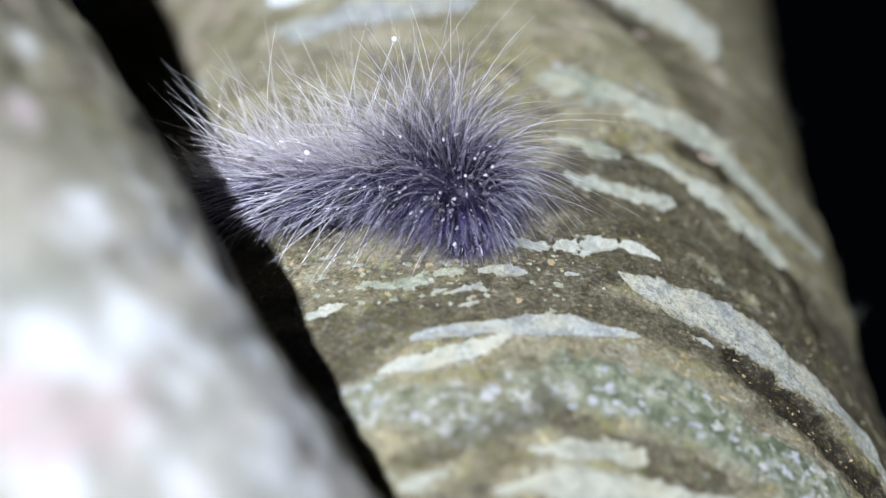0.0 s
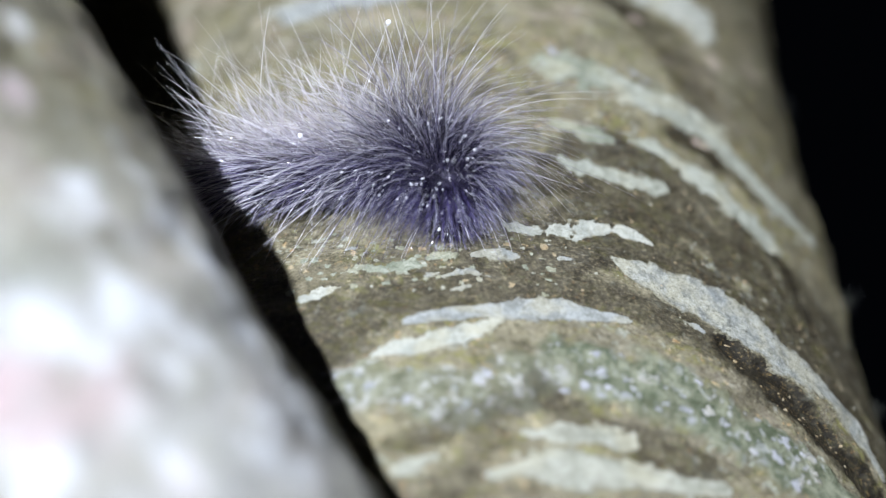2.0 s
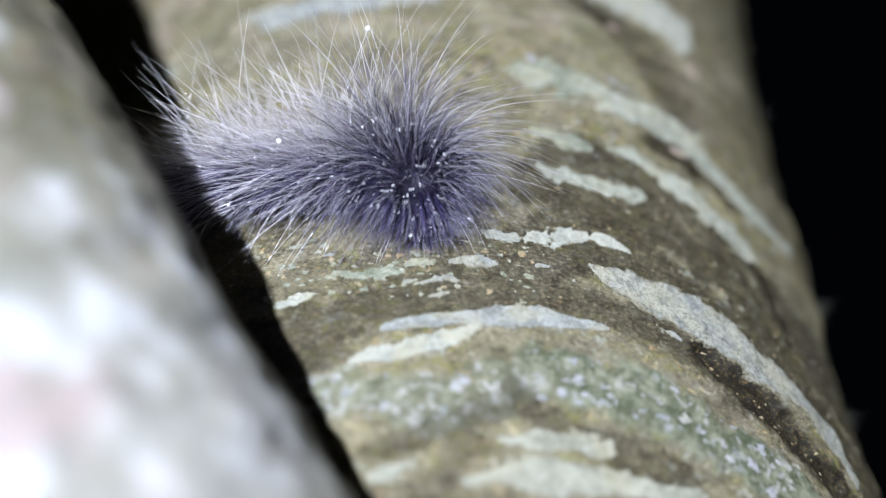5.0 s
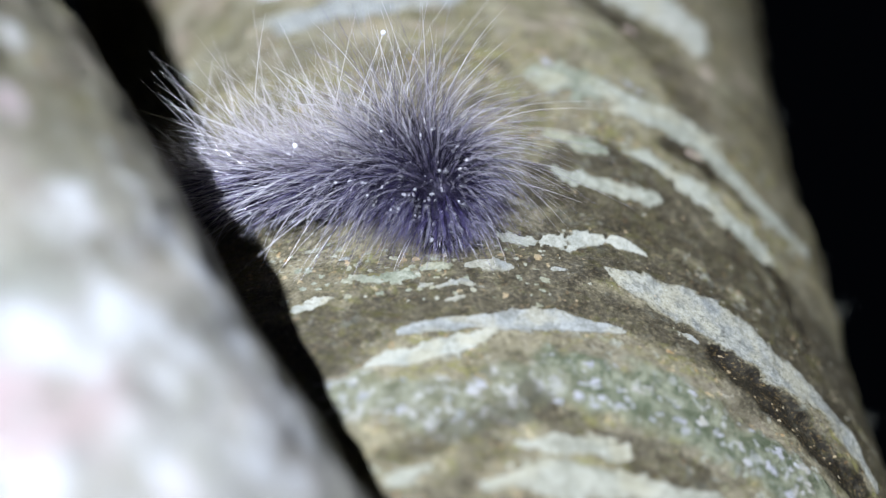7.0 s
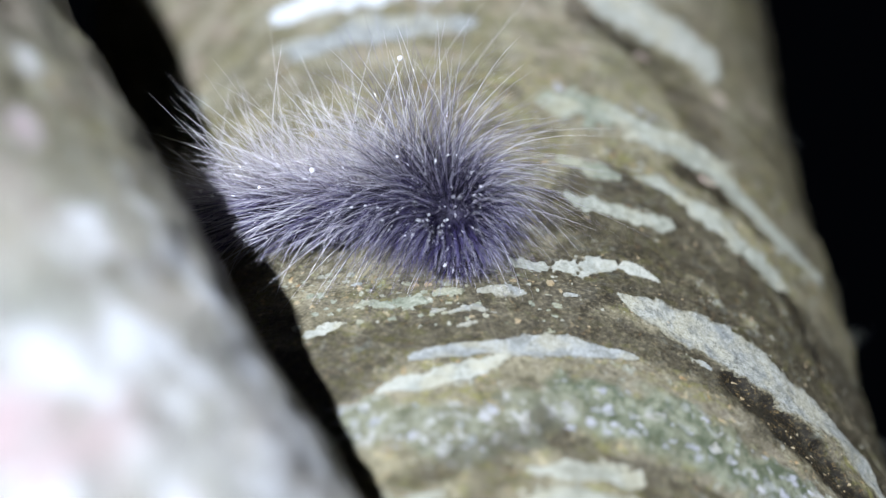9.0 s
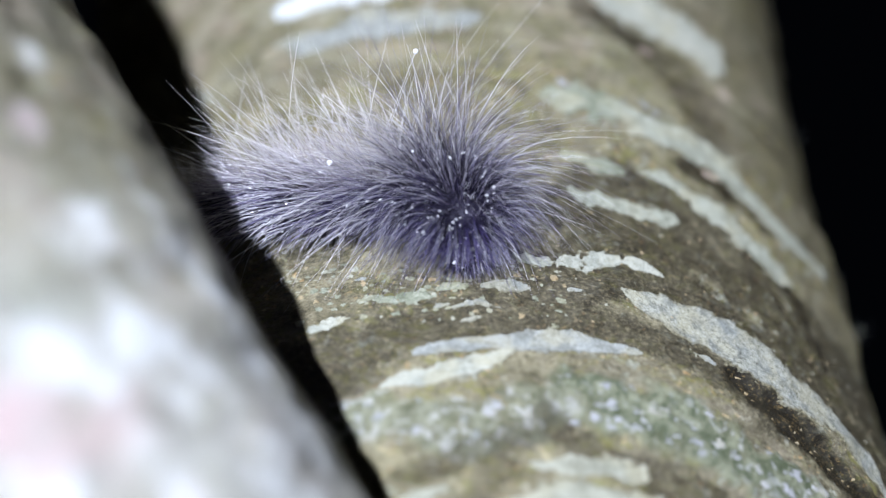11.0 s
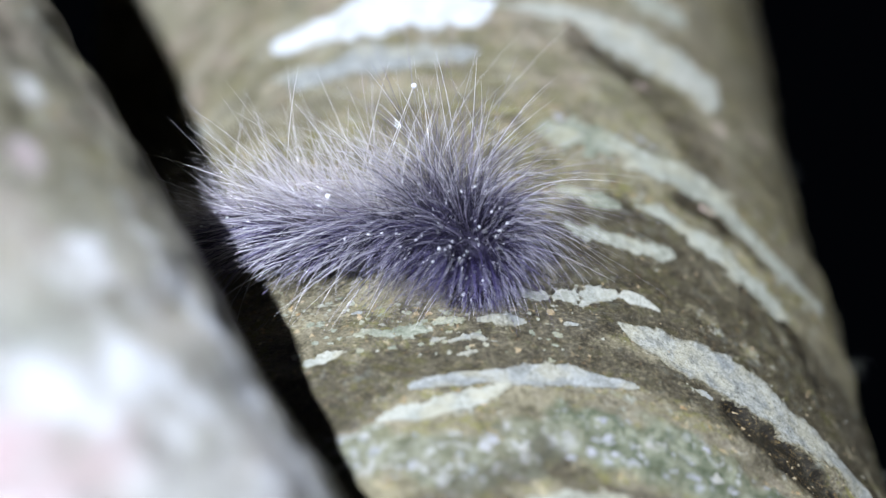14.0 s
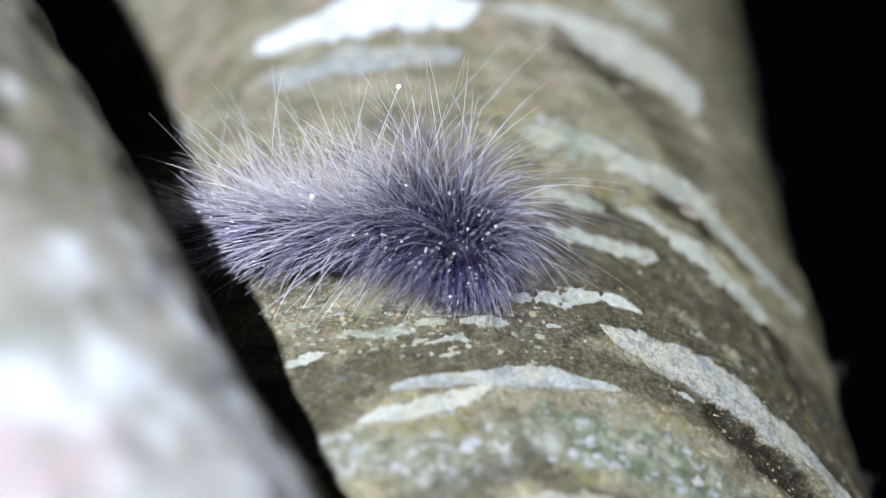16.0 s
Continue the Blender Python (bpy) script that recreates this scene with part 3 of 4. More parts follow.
lichen_crust([(16.9, 1.35, 0.93), (20.1, 1.3483, 1.63), (23.1, 1.3481, 1.97), (26.3, 1.3481, 1.83), (29.8, 1.3482, 2.39), (33.2, 1.3472, 2.54), (35.8, 1.3455, 2.21), (38.6, 1.3442, 2.15), (41.7, 1.3433, 1.9), (45.1, 1.3424, 1.9), (49.1, 1.342, 1.84), (52.8, 1.3423, 1.08)], LICHEN_SAGE, 6, 0.5)
lichen_crust([(19.9, 1.3409, 0.35), (21.7, 1.3411, 0.94), (23.9, 1.3408, 1.34), (26.2, 1.3399, 1.34), (29.3, 1.3391, 1.52), (32.5, 1.3383, 1.66), (34.9, 1.3367, 1.67), (37.5, 1.3358, 1.57), (40.4, 1.3352, 1.76), (42.1, 1.3352, 0.78)], LICHEN_SAGE, 7, 0.5)
lichen_crust([(10.3, 1.3403, 0.54), (11.9, 1.3406, 1.2), (13.9, 1.3404, 1.29), (16.0, 1.3401, 1.13), (17.7, 1.3403, 0.43)], LICHEN_GREEN, 8, 0.62, label="grey-green flaky lichen on the bark")
lichen_crust([(11.1, 1.3359, 0.59), (13.6, 1.3353, 1.02), (15.6, 1.3348, 1.26), (17.6, 1.3348, 1.27), (19.6, 1.3347, 1.28), (21.7, 1.3347, 1.12), (24.3, 1.3353, 0.51)], LICHEN_SAGE, 9, 0.62)
lichen_crust([(5.0, 1.325, 0.64), (6.4, 1.3245, 1.1), (8.1, 1.3245, 0.94), (10.5, 1.3249, 0.85), (12.9, 1.3254, 0.98), (15.4, 1.3264, 1.22), (18.0, 1.3269, 0.92), (19.5, 1.3263, 0.91), (20.7, 1.3256, 0.78), (21.3, 1.3255, 0.3)], LICHEN_PALE, 10, 0.6, label="pale frayed crust lichen on the bark")
lichen_crust([(15.9, 1.3224, 0.27), (16.7, 1.3219, 0.77), (17.8, 1.3214, 1.37), (19.3, 1.321, 1.9), (20.8, 1.3206, 2.33), (22.7, 1.3204, 2.42), (24.7, 1.3204, 2.46), (26.6, 1.3201, 2.64), (28.6, 1.3196, 2.76), (31.3, 1.3186, 2.95), (34.0, 1.3174, 3.14), (36.9, 1.3166, 2.5), (39.3, 1.3161, 2.1), (41.8, 1.3154, 1.9), (44.0, 1.314, 1.7), (45.5, 1.3129, 1.4), (46.9, 1.3116, 1.1), (49.5, 1.309, 0.8)], LICHEN_RING, 11, 0.16, label="long grey crust lichen ring round the trunk")
lichen_crust([(-4.2, 1.3114, 0.24), (-3.2, 1.3116, 0.51), (-1.5, 1.312, 0.74), (0.5, 1.3124, 0.95), (2.5, 1.3129, 1.08), (4.5, 1.3133, 1.19), (6.6, 1.3136, 1.29), (8.2, 1.314, 1.42), (9.8, 1.3144, 1.37), (11.4, 1.3143, 1.03), (13.0, 1.3144, 0.92), (14.7, 1.3146, 0.86), (16.3, 1.3147, 0.51), (17.1, 1.3146, 0.22)], LICHEN_GREY, 12, 0.28)
lichen_crust([(-6.6, 1.3076, 0.24), (-5.7, 1.308, 0.69), (-4.7, 1.3084, 0.98), (-3.3, 1.3086, 1.07), (-1.8, 1.3091, 1.0), (-0.4, 1.3097, 1.17), (1.1, 1.3102, 1.13), (2.5, 1.3109, 0.82), (4.0, 1.3118, 0.49), (4.8, 1.3122, 0.24)], LICHEN_PALE, 13, 0.25)
lichen_crust([(-9.7, 1.3179, 0.41), (-8.7, 1.3181, 0.83), (-7.6, 1.3182, 1.12), (-6.6, 1.318, 0.77), (-5.7, 1.3177, 0.2)], LICHEN_GREEN, 14, 0.7, label="grey-green flaky lichen on the bark")
lichen_crust([(-6.0, 1.3183, 0.69), (-4.7, 1.3187, 1.08), (-3.4, 1.3187, 0.78), (-2.8, 1.3187, 0.22)], LICHEN_GREEN, 15, 0.7, label="grey-green flaky lichen on the bark")
lichen_crust([(-2.5, 1.3196, 0.37), (-1.6, 1.3198, 0.71), (-0.5, 1.3199, 0.6), (0.4, 1.32, 0.26)], LICHEN_GREEN, 16, 0.7, label="grey-green flaky lichen on the bark")
lichen_crust([(-0.8, 1.3171, 0.27), (0.4, 1.3176, 0.53), (1.4, 1.3181, 0.4), (2.8, 1.3177, 0.39), (3.5, 1.3176, 0.22)], LICHEN_GREY, 17, 0.6)
lichen_crust([(1.8, 1.32, 0.48), (3.0, 1.3205, 0.71), (4.6, 1.3205, 0.76), (6.0, 1.3205, 0.42), (6.5, 1.3205, 0.15)], LICHEN_GREY, 18, 0.35)
lichen_crust([(-2.5, 1.3171, 0.23), (-1.8, 1.3174, 0.38), (-1.2, 1.3175, 0.18)], LICHEN_GREY, 19, 0.5)
lichen_crust([(0.0, 1.3156, 0.17), (0.9, 1.316, 0.31), (1.8, 1.3162, 0.21)], LICHEN_GREY, 20, 0.6)
lichen_crust([(-13.9, 1.3144, 0.68), (-12.6, 1.3149, 0.8), (-11.6, 1.3155, 0.61), (-11.0, 1.3159, 0.39), (-10.6, 1.3159, 0.15)], LICHEN_PALE, 21, 0.4)
lichen_crust([(-10.4, 1.3209, 0.28), (-9.6, 1.3211, 0.39), (-8.9, 1.3211, 0.2)], LICHEN_GREY, 22, 0.6)
lichen_crust([(10.2, 1.3209, 0.3), (10.9, 1.321, 0.26), (11.6, 1.3211, 0.15)], LICHEN_GREY, 23, 0.7)
lichen_crust([(22.7, 1.3164, 0.27), (24.1, 1.3162, 0.39), (25.1, 1.316, 0.24)], LICHEN_GREY, 24, 0.6)
lichen_crust([(6.4, 1.3007, 0.4), (8.1, 1.3008, 0.8), (10.0, 1.3011, 1.07), (12.4, 1.3014, 1.08), (14.4, 1.3014, 1.09), (16.4, 1.3014, 0.76)], LICHEN_CREAM, 25, 0.4)
lichen_crust([(3.6, 1.2965, 0.43), (4.6, 1.2966, 0.62), (5.7, 1.2972, 0.77), (7.6, 1.2976, 1.26), (9.9, 1.2979, 1.59), (12.8, 1.2981, 1.64), (15.7, 1.2982, 1.49), (18.8, 1.2984, 1.38), (21.4, 1.2984, 1.05), (24.9, 1.2992, 0.91)], LICHEN_CREAM, 26, 0.35, label="cream crust lichen low on the trunk")
lichen_crust([(-3.9, 1.2965, 0.64), (-2.8, 1.2969, 0.81), (-1.5, 1.2973, 0.59), (-0.5, 1.2977, 0.29)], LICHEN_CREAM, 27, 0.45)
lichen_patch([(-42.2, 1.3619), (-37.9, 1.3577)], 0.001, LICHEN_PALE, 20)
for k, (th, zz) in enumerate(((35.4, 1.3629), (46.8, 1.3692), (22.5, 1.3637), (29.6, 1.3452))):
    lichen_patch([(th, zz), (th + 1.6, zz - 0.0003)], 0.0007 if k < 2 else 0.0004, LICHEN_ROSE, 24 + k, rough=0.84, label="rosy tan bark flake")

# loose flakes: grey and green ones under the caterpillar, tan ones on the dark bark, lilac dots in the moss band
flecks = np.random.default_rng(3)
for count, (a0, a1), (z0, z1), mats, sizes, label in (
        (140, (-16, 10), (1.3155, 1.3235), (LICHEN_GREEN, LICHEN_GREEN, LICHEN_CREAM, LICHEN_GREEN, LICHEN_TAN), (0.00004, 0.0002), "small grey-green lichen flake"),
        (120, (8, 50), (1.316, 1.338), (LICHEN_TAN, LICHEN_CREAM, LICHEN_TAN), (0.00003, 0.0001), "small tan bark flake"),
        (70, (9, 36), (-0.0026, 0.0022), (LICHEN_LILAC,), (0.0001, 0.00024), "small lilac-grey lichen dot"),
        (26, (10, 24), (1.3494, 1.3528), (LICHEN_LILAC,), (0.00012, 0.00028), "small lilac-grey lichen dot"),
        (44, (-11, 6), (-0.0024, 0.0024), (LICHEN_LILAC, LICHEN_GREY), (0.0001, 0.00024), "small lilac-grey lichen dot"),
        (26, (28, 44), (-0.0015, 0.0015), (LICHEN_TAN,), (0.00005, 0.00013), "small tan bark flake")):
    for k in range(count):
        th, zz, wd = flecks.uniform(a0, a1), flecks.uniform(z0, z1), flecks.uniform(*sizes)
        if z1 < 1:  # these keep to a band
            line = CREVICE if a0 == 28 else MOSS_RIGHT if a0 == 9 else MOSS_LEFT
            zz += np.interp(th, [q[0] for q in line], [q[1] for q in line])
        lichen_patch([(th, zz), (th + wd * flecks.uniform(900, 3600), zz + wd * flecks.uniform(-0.6, 0.6))], wd, mats[k % len(mats)], 300 + k, 0.00005, rough=1.0, label=label, name="lichen_fleck")

# ---------------------------------------------------------------- the caterpillar
caterpillar = tagged(new("caterpillar"), label="dark violet-grey woolly caterpillar with long bristles and dew beads on bark", category="caterpillar")
# the middle of the body: angle round the trunk, height, lift off the bark, from head to tail
SPINE_A = np.array((0.4, 0.3, 0.0, -1.3, -3.8, -8.2, -12.2, -16.2, -20.4, -24.8, -29.4, -34.2, -39.0))
SPINE_Z = np.array((1.3230, 1.3244, 1.3260, 1.3272, 1.3278, 1.3276, 1.3277, 1.3280, 1.3285, 1.3291, 1.3299, 1.3308, 1.3317))
SPINE_H = np.array((0.0020, 0.0034, 0.0042, 0.0042, 0.0038, 0.0034, 0.0033, 0.0033, 0.0033, 0.0033, 0.0033, 0.0032, 0.0028))
SPINE_R = np.array((0.0014, 0.0026, 0.0033, 0.0035, 0.0032, 0.0028, 0.0027, 0.0027, 0.0027, 0.0027, 0.0026, 0.0025, 0.0020))
a = np.radians(SPINE_A)
rr = trunk_radius(SPINE_Z) + SPINE_H
SPINE = np.stack([np.sin(a) * rr, -np.cos(a) * rr, SPINE_Z], -1)
OUTWARD = np.stack([np.sin(a), -np.cos(a), 0 * a], -1)


FORWARD = np.array((0.0, -0.77, -0.63))
SKYWARD = np.array((0.0, 0.0, 1.0))


def unit(v):
    return v / np.linalg.norm(v, axis=-1, keepdims=True)


def strands(root, way, length, bend, radius, rings=9):
    """Curved, tapered three-sided bristles: all their rings, the faces, the share of the length at each ring, and the middle lines."""
    count = len(root)
    q = np.linspace(0, 1, rings)
    line = root[:, None] + length[:, None, None] * (way[:, None] * q[None, :, None] + bend[:, None] * (0.55 * q ** 2 + 0.45 * q ** 3)[None, :, None])
    x = unit(np.cross(way, np.array((0.31, 0.52, 0.8))))
    y = np.cross(way, x)
    w = radius[:, None] * (1 - q[None, :]) ** 0.6 + 0.000005
    verts = np.stack([line + w[..., None] * (x * math.cos(2.0944 * m) + y * math.sin(2.0944 * m))[:, None] for m in range(3)], 2)
    one = np.array(grid_faces(rings, 3, True))
    faces = (one[None] + (np.arange(count) * rings * 3)[:, None, None]).reshape(-1, 4).tolist()
    return verts.reshape(-1, 3), faces, np.repeat(np.broadcast_to(q, (count, rings)).reshape(-1), 3), line


def wart_ways(r, count, tufts, pick, scatter):
    """Directions in clumps: pick() gives the direction of each wart, its bristles fan out by scatter."""
    warts = np.array([pick() for _ in range(tufts)])
    return unit(warts[np.arange(count) % tufts] + r.normal(0, scatter, (count, 3)))


def front_coat(seed, count, length, radius, T, N, R, lean, scatter, trim, lowest):
    """Bristles of the humped front, standing out all round and arching over."""
    r = np.random.default_rng(seed)

    def pick():
        while True:
            n = unit(r.normal(0, 1, 3))
            if n @ N > -0.12 and n @ (-T) < 0.8 and n[2] > lowest:
                return n + T * lean
    n = wart_ways(r, count, 60, pick, scatter)
    root = n * R * 0.9
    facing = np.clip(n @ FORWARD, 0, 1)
    side = np.abs(n[:, 0])
    low, high = np.clip(-n[:, 2], 0, 1), np.clip(n[:, 2], 0, 1)
    ln = length * r.uniform(0.45, 1.12, count) * (1 - 0.78 * low) * (1 - 0.52 * facing ** 3) * (1 + 0.45 * high) * (1 - trim * np.clip(n[:, 0], 0, 1)) * (1 - 0.45 * low * side)
    spread = n - FORWARD * (n @ FORWARD)[:, None]
    bend = 0.5 * facing[:, None] ** 2 * spread - 0.3 * facing[:, None] * FORWARD + r.normal(0, 0.26, (count, 3))
    bend[:, 2] -= 1.25 * side * (1 - 0.2 * high) + 0.3 * low
    bend[:, 0] += 1.35 * high * np.clip(n[:, 0] + 0.2, -0.3, 0.6)
    bend[:, 2] -= 0.75 * high * np.clip(n[:, 0] + 0.25, 0, 1)
    way = unit(n + SKYWARD * (0.35 * side * (1 - low))[:, None])
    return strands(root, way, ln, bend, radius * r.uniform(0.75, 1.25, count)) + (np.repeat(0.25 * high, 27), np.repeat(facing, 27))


def flank_coat(seed, count, length, radius, T, N, B, R, arc, comb, scatter):
    """Bristles of the long hind body: the flank's are combed back and hang, the back's stand up."""
    r = np.random.default_rng(seed)
    tufts = 26
    tuft = np.arange(count) % tufts
    al = np.radians(arc[0] + (arc[1] - arc[0]) * (np.arange(tufts) + r.uniform(0.1, 0.9, tufts)) / tufts)[tuft] + r.normal(0, 0.06, count)
    place, sweep = r.uniform(-0.75, 0.75, tufts)[tuft] + r.normal(0, 0.12, count), r.normal(0, 0.24, (tufts, 3))[tuft]
    n = np.cos(al)[:, None] * N + np.sin(al)[:, None] * B
    flank = np.clip((np.degrees(al) + 48) / 62, 0, 1)
    root = n * R * 0.92 + T * (place * R)[:, None]
    way = unit(n * (1 - 0.3 * flank)[:, None] - T * (comb * (0.35 + 0.75 * flank))[:, None] + sweep + r.normal(0, 0.62 * scatter, (count, 3)))
    low = np.clip(-way[:, 2], 0, 1)
    ln = length * r.uniform(0.3, 1.15, count) * (1 - 0.45 * low) * (1 - 0.1 * flank)
    bend = -T * (0.3 * comb * r.uniform(0.2, 1.3, count))[:, None] + r.normal(0, 0.2, (count, 3)) - FORWARD * (0.25 * flank)[:, None]
    bend[:, 2] -= 0.55 * flank - 0.05
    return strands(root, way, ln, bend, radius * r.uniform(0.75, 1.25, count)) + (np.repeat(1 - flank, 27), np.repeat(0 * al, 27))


def ball(radius, rings=12, cols=16, along=1.0):
    v, f = [], []
    for i in range(rings + 1):
        p = math.pi * i / rings
        for j in range(cols):
            q = 2 * math.pi * j / cols
            v.append((radius * math.sin(p) * math.cos(q), radius * math.sin(p) * math.sin(q), radius * along * math.cos(p)))
    return np.array(v), grid_faces(rings + 1, cols, True)


SEGMENTS = []
for i in range(len(SPINE)):
    ahead, behind = SPINE[max(i - 1, 0)], SPINE[min(i + 1, len(SPINE) - 1)]
    T = ahead - behind
    T /= np.linalg.norm(T)
    N = OUTWARD[i] - T * (OUTWARD[i] @ T)
    N /= np.linalg.norm(N)
    B = np.cross(T, N)
    R = SPINE_R[i]
    v, f = ball(R)
    v = v @ np.array([N, B, T])
    v = v * (1 + 0.05 * vnoise(v[:, 0] * 1500, v[:, 1] * 1500, v[:, 2] * 1500, i))[:, None]
    if i == 0:
        seg = mesh_object("head", v, f, SHELL, caterpillar, label="small glossy dark head")
    else:
        seg = mesh_object("segment", v, f, SKIN, caterpillar)
    seg.location = SPINE[i]
    SEGMENTS.append(seg)
    if i == 0:
        for s in (-1, 1):
            v, f = ball(0.0004, 6, 8)
            mesh_object("eye", v + N * 0.0011 + B * s * 0.0009 + T * 0.0006, f, SHELL, seg)
    fore = i < 5
    # name, material, how many, length, radius, scatter, paleness of the tips, label
    if fore:
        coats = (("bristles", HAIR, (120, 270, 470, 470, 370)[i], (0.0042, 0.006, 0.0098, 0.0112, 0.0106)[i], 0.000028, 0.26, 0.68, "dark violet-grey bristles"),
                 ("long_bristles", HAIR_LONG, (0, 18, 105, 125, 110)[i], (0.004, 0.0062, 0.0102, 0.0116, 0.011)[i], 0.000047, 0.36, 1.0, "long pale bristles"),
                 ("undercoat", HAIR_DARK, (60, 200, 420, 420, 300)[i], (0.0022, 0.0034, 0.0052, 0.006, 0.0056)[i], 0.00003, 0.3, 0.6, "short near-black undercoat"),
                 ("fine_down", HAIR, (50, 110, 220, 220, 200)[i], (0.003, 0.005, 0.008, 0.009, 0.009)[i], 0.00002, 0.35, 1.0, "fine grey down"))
    else:
        near = max(0.0, 1 - (i - 5) / 3)
        tail = 1.0 if i < 9 else (0.72, 0.56, 0.42, 0.34)[i - 9]
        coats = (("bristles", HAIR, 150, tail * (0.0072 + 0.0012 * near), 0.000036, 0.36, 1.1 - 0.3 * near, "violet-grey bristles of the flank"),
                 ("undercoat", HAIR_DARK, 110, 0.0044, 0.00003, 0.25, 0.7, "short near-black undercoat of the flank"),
                 ("back_bristles", HAIR, 118 if i < 9 else 90, tail * (0.0088 + 0.002 * near), 0.00003, 0.36, 1.0, "pale grey-beige bristles of the back"),
                 ("long_bristles", HAIR_LONG, 58 if i < 9 else 9, tail * (0.0112 + 0.001 * near), 0.000048, 0.42, 1.0, "long pale bristles"),
                 ("guard_bristles", HAIR_LONG, 6 if i < 9 else 0, 0.0158, 0.00004, 0.22, 1.0, "very long pale bristles"),
                 ("fine_down", HAIR, 110, 0.0062, 0.000018, 0.45, 1.0, "fine pale down"))
    for k, (name, mat, count, ln, coarse, scatter, pale_tip, label) in enumerate(coats):
        if not count:
            continue
        seed = 100 * (k + 1) + i
        if fore:
            v, f, tip, line, backs, facing = front_coat(seed, count, ln, coarse, T, N, R, (0.25, 0.3, 0.15, 0.0, -0.1)[i], scatter, *((0.42, -0.25) if mat == HAIR_LONG else (0.36, -1.0)))
        else:
            arc = {"bristles": (-26, 74), "back_bristles": (-112, -12), "undercoat": (-16, 80), "long_bristles": (-95, 72), "fine_down": (-112, 20), "guard_bristles": (-85, -20)}[name]
            v, f, tip, line, backs, facing = flank_coat(seed, count, ln, coarse, T, N, B, R, arc, 0.55 + 0.5 * (1 - near), scatter)
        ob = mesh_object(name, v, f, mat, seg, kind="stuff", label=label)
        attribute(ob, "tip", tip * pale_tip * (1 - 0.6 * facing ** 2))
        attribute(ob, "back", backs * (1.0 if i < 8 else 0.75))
        # dew caught on the bristles; most beads are opaque white in place of glints
        drops = np.random.default_rng(seed + 5000)
        for d in range((27 if i else 4) if fore and name == "bristles" else 5 if name in ("long_bristles", "bristles") else 0):
            h, w = drops.integers(0, count), drops.uniform(2.0, 6.0)
            while fore and facing[27 * h] < 0.6:
                h = drops.integers(0, count)
            a, b = line[h][int(w)], line[h][int(w) + 1]
            kind_of = drops.uniform()
            size = 0.00025 if kind_of > 0.94 else drops.uniform(0.0001, 0.00016) if kind_of > 0.66 else drops.uniform(0.00005, 0.00008)
            v, f = ball(size, 7, 9, drops.uniform(0.8, 1.7) if kind_of > 0.66 else drops.uniform(1.8, 4.5))
            z = unit(b - a)
            x = unit(np.cross(z, (0.3, 0.5, 0.8)))
            v = v @ np.array([x, np.cross(z, x), z])
            v = v * (1 + 0.2 * vnoise(v[:, 0] * 20000, v[:, 1] * 20000, v[:, 2] * 20000, d))[:, None]
            mesh_object("dew_bead", v + a + (b - a) * (w % 1), f, DEW if 0.58 < kind_of < 0.7 or kind_of > 0.94 else DEW_GLINT, seg)
    if i in (1, 2, 3):
        # strands that hang over the front like a skirt
        r = np.random.default_rng(700 + i)
        count = (0, 26, 34, 28)[i]
        across = r.uniform(-1, 1, count)
        root = unit(FORWARD + np.stack([across * 0.9, 0 * across, r.uniform(-0.7, 0.15, count)], -1)) * R * 0.95
        way = unit(FORWARD * 0.45 + np.stack([across * 0.8, 0 * across, -0.75 + r.normal(0, 0.15, count)], -1) + r.normal(0, 0.1, (count, 3)))
        bend = np.stack([0.15 * across, 0.1 + 0 * across, -0.55 + r.normal(0, 0.15, count)], -1)
        v, f, tip, _ = strands(root, way, r.uniform(0.0026, 0.0046, count) * (0, 0.8, 1.0, 1.15)[i], bend, r.uniform(0.00003, 0.00005, count))
        ob = mesh_object("skirt_bristles", v, f, HAIR, seg, kind="stuff", label="violet-grey bristles hanging to the bark")
        attribute(ob, "tip", 0.05 + 0.62 * tip)
        attribute(ob, "back", 0 * tip)
        for s in (-1, 1):
            v, f = ball(0.00045, 8, 8, 2.4)
            v = v @ np.array([T, B, N])
            mesh_object("leg", v - N * R * 0.75 + B * s * R * 0.55 + T * 0.0003, f, SHELL, seg)

# two larger beads on the tips of long bristles
for place, k, rad in (((-0.0072, -0.0669, 1.339), 6, 0.00026), ((-0.01474, -0.06189, 1.32838), 7, 0.00026)):
    v, f = ball(rad, 9, 12)
    v = v * (1 + 0.25 * vnoise(v[:, 0] * 9000, v[:, 1] * 9000, v[:, 2] * 9000, k))[:, None]
    local = np.array(place) - SPINE[k]
    mesh_object("dew_bead", v + local, f, DEW_GLINT, SEGMENTS[k], label="dew bead on a bristle tip, its glint painted white")
    root = local * 0.2
    x = np.cross(local, (0, 0, 1.0))
    x /= np.linalg.norm(x)
    y = np.cross(local, x)
    y /= np.linalg.norm(y)
    v = [root + (local - root) * q + (x * math.cos(2.0944 * m) + y * math.sin(2.0944 * m)) * 0.00003 for q in (0, 0.33, 0.66, 1) for m in range(3)]
    ob = mesh_object("long_bristle", v, grid_faces(4, 3, True), HAIR_LONG, SEGMENTS[k], label="long pale bristle")
    attribute(ob, "tip", [0.3] * 3 + [0.6] * 3 + [0.8] * 3 + [1.0] * 3)
    attribute(ob, "back", [0.5] * 12)

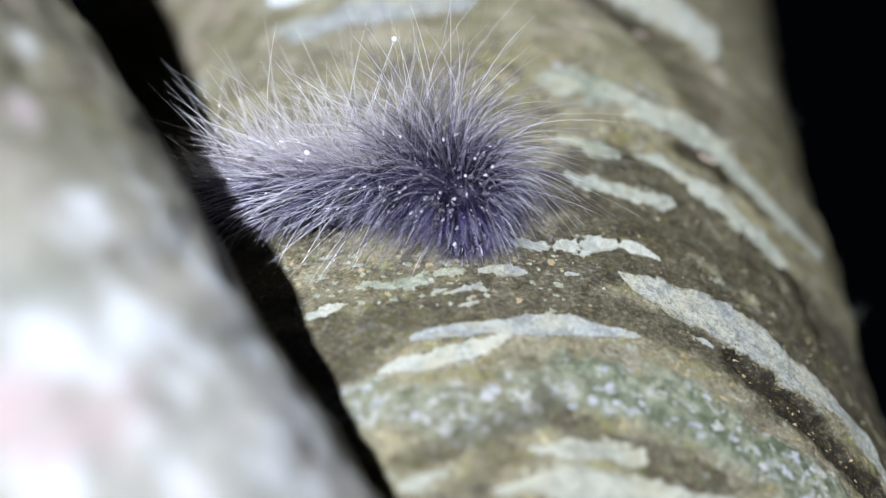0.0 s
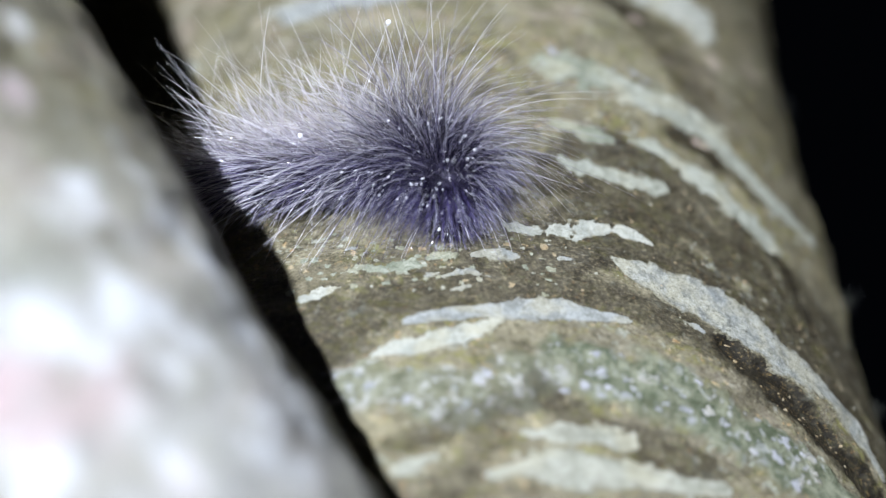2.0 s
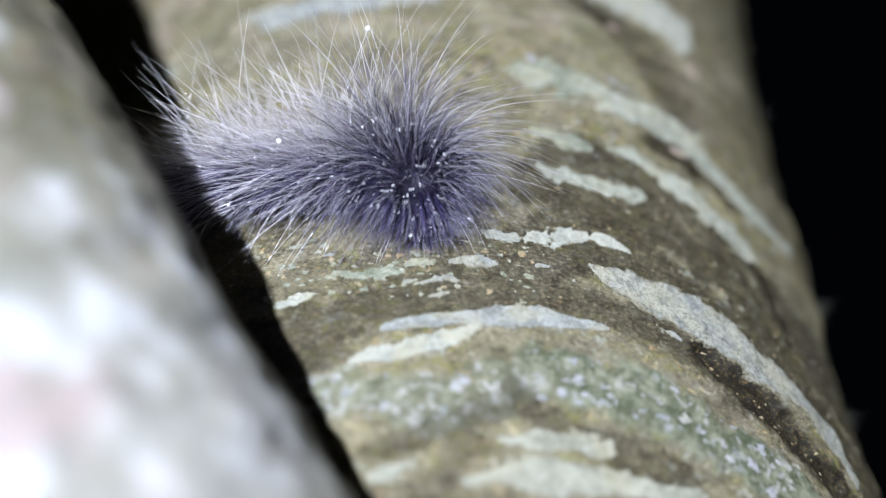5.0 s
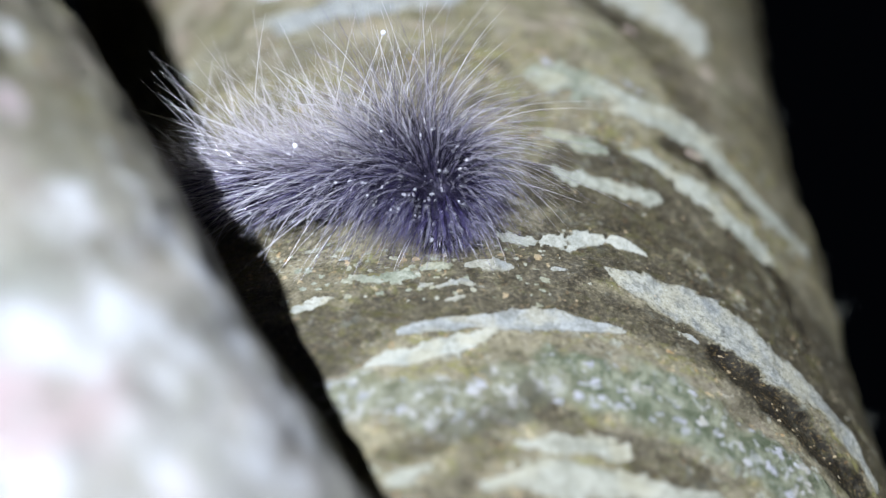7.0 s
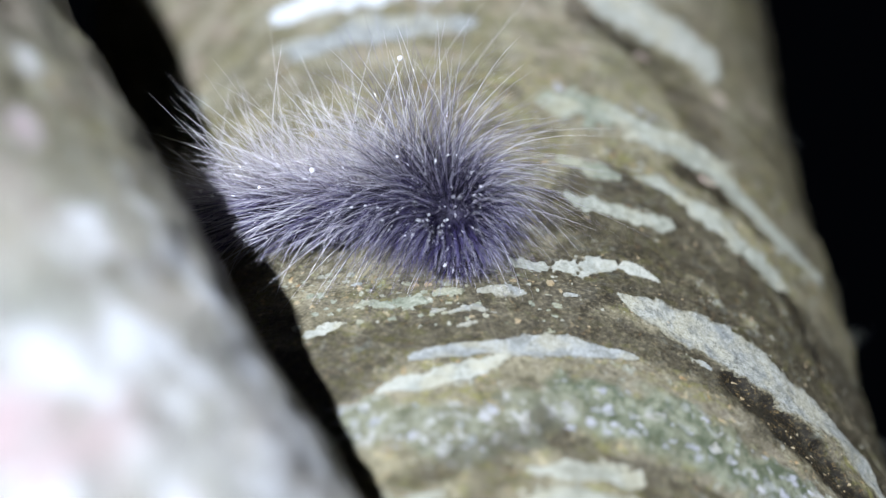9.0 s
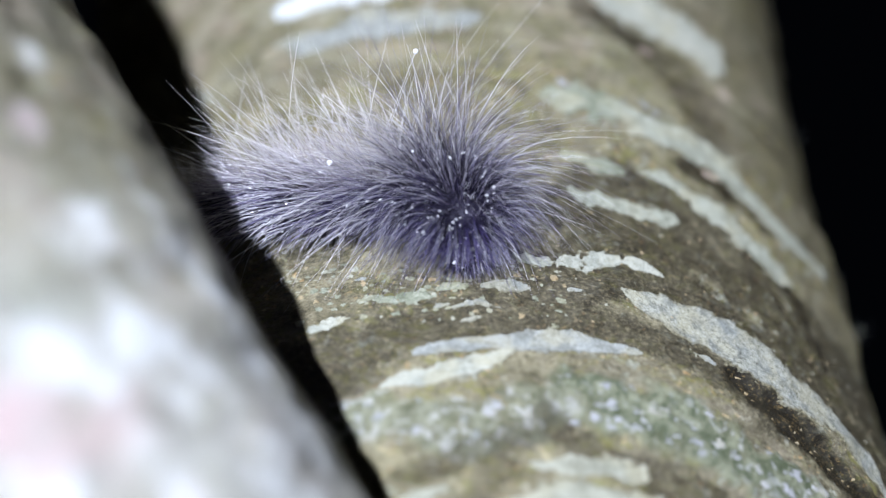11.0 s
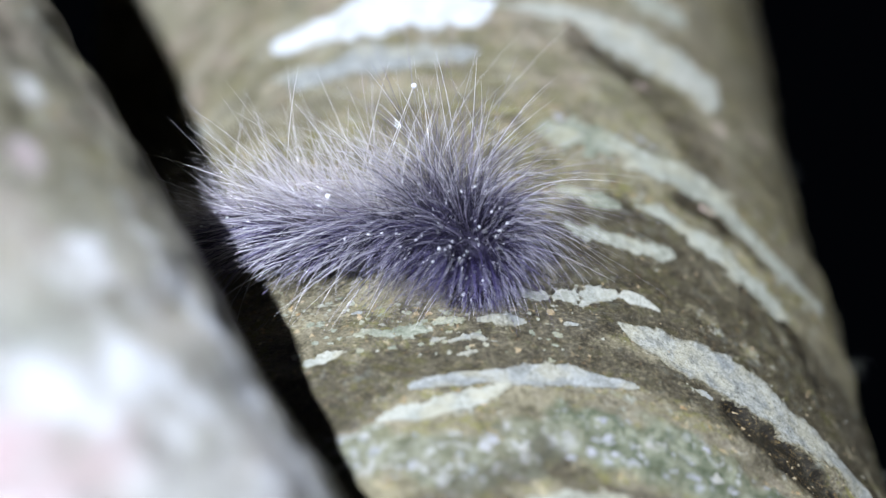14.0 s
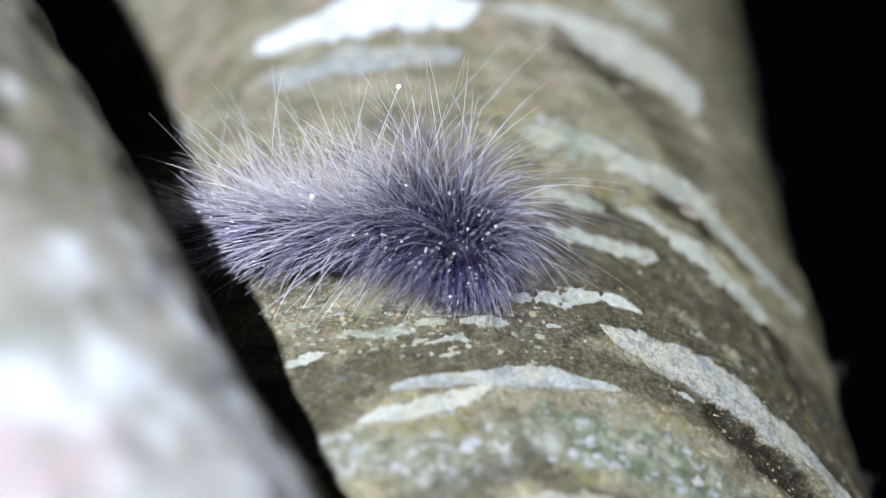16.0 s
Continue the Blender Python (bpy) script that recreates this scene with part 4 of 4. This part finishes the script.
# small moss tufts that stand off the edge of the trunk
for th, zz, size, seed in ((70, 1.3535, 0.0011, 1), (73, 1.347, 0.0022, 2), (72, 1.383, 0.0016, 3), (74, 1.331, 0.002, 4)):
    p, out = bark_point(th, zz)
    r = np.random.default_rng(900 + seed)
    way = unit(out + r.normal(0, 0.55, (46, 3)))
    v, f, _, _ = strands(way * 0.0003, way, size * r.uniform(0.5, 1.15, 46), r.normal(0, 0.2, (46, 3)), np.full(46, 0.00003), 5)
    mesh_object("moss_tuft", v + p, f, MOSS, trunk, label="small dark moss tuft")


# ---------------------------------------------------------------- what moves
# millimetres along the body towards the head, to the side, and off the bark
HEAD_SWAY = ((0, 0, 0), (0.5, -0.35, -0.5), (1, -0.5, -0.45), (1.5, -0.55, -0.35), (2, -0.8, -0.1), (2.5, -0.6, 0), (3, -0.25, 0), (3.5, -0.45, 0), (4, -0.65, 0), (4.5, -1.15, -0.05),
             (5, -1.45, -0.05), (5.2, -1.25, -0.2), (7.3, -0.95, -0.1), (8, -0.95, -0.05), (8.7, -0.9, -0.1), (10.8, -0.3, -0.4), (12, -0.2, -0.3), (12.5, 0.35, -0.3), (13, 0.45, -0.3),
             (13.5, 0.75, -0.25), (14, 0.95, -0.2), (14.5, 1.1, -0.25), (16, 1.35, -0.25))
REAR_CREEP = ((0, 0), (5.2, 0.05), (7.3, 0.1), (8.2, 0.1), (8.7, 0.3), (10.8, 1.95), (12.5, 2.05), (14.6, 2.15), (16, 2.25))


def motions():
    for i, seg in enumerate(SEGMENTS):
        front = min(1.0, max(0.0, 1.5 - i / 4))
        rear = min(1.0, max(0.0, (i - 1) / 6))
        nxt = SPINE[max(i - 1, 0)] - SPINE[min(i + 1, len(SPINE) - 1)]
        nxt /= np.linalg.norm(nxt)
        rows = []
        for t in sorted({r[0] for r in HEAD_SWAY} | {r[0] for r in REAR_CREEP}):
            sx = np.interp(t, [r[0] for r in HEAD_SWAY], [r[1] for r in HEAD_SWAY]) * front
            sz = np.interp(t, [r[0] for r in HEAD_SWAY], [r[2] for r in HEAD_SWAY]) * front
            go = np.interp(t, [r[0] for r in REAR_CREEP], [r[1] for r in REAR_CREEP]) * rear
            place = SPINE[i] + 0.001 * (np.array((sx, 0, sz)) + nxt * go + OUTWARD[i] * 0.12 * go * (1 if i > 6 else 0.5) + np.array((0, 0, 0.35 * go if i > 7 else 0)))
            rows.append((t, pose(*place, 0, 3 * sx, 3 * sx)))
        walk(seg, rows)


motions()
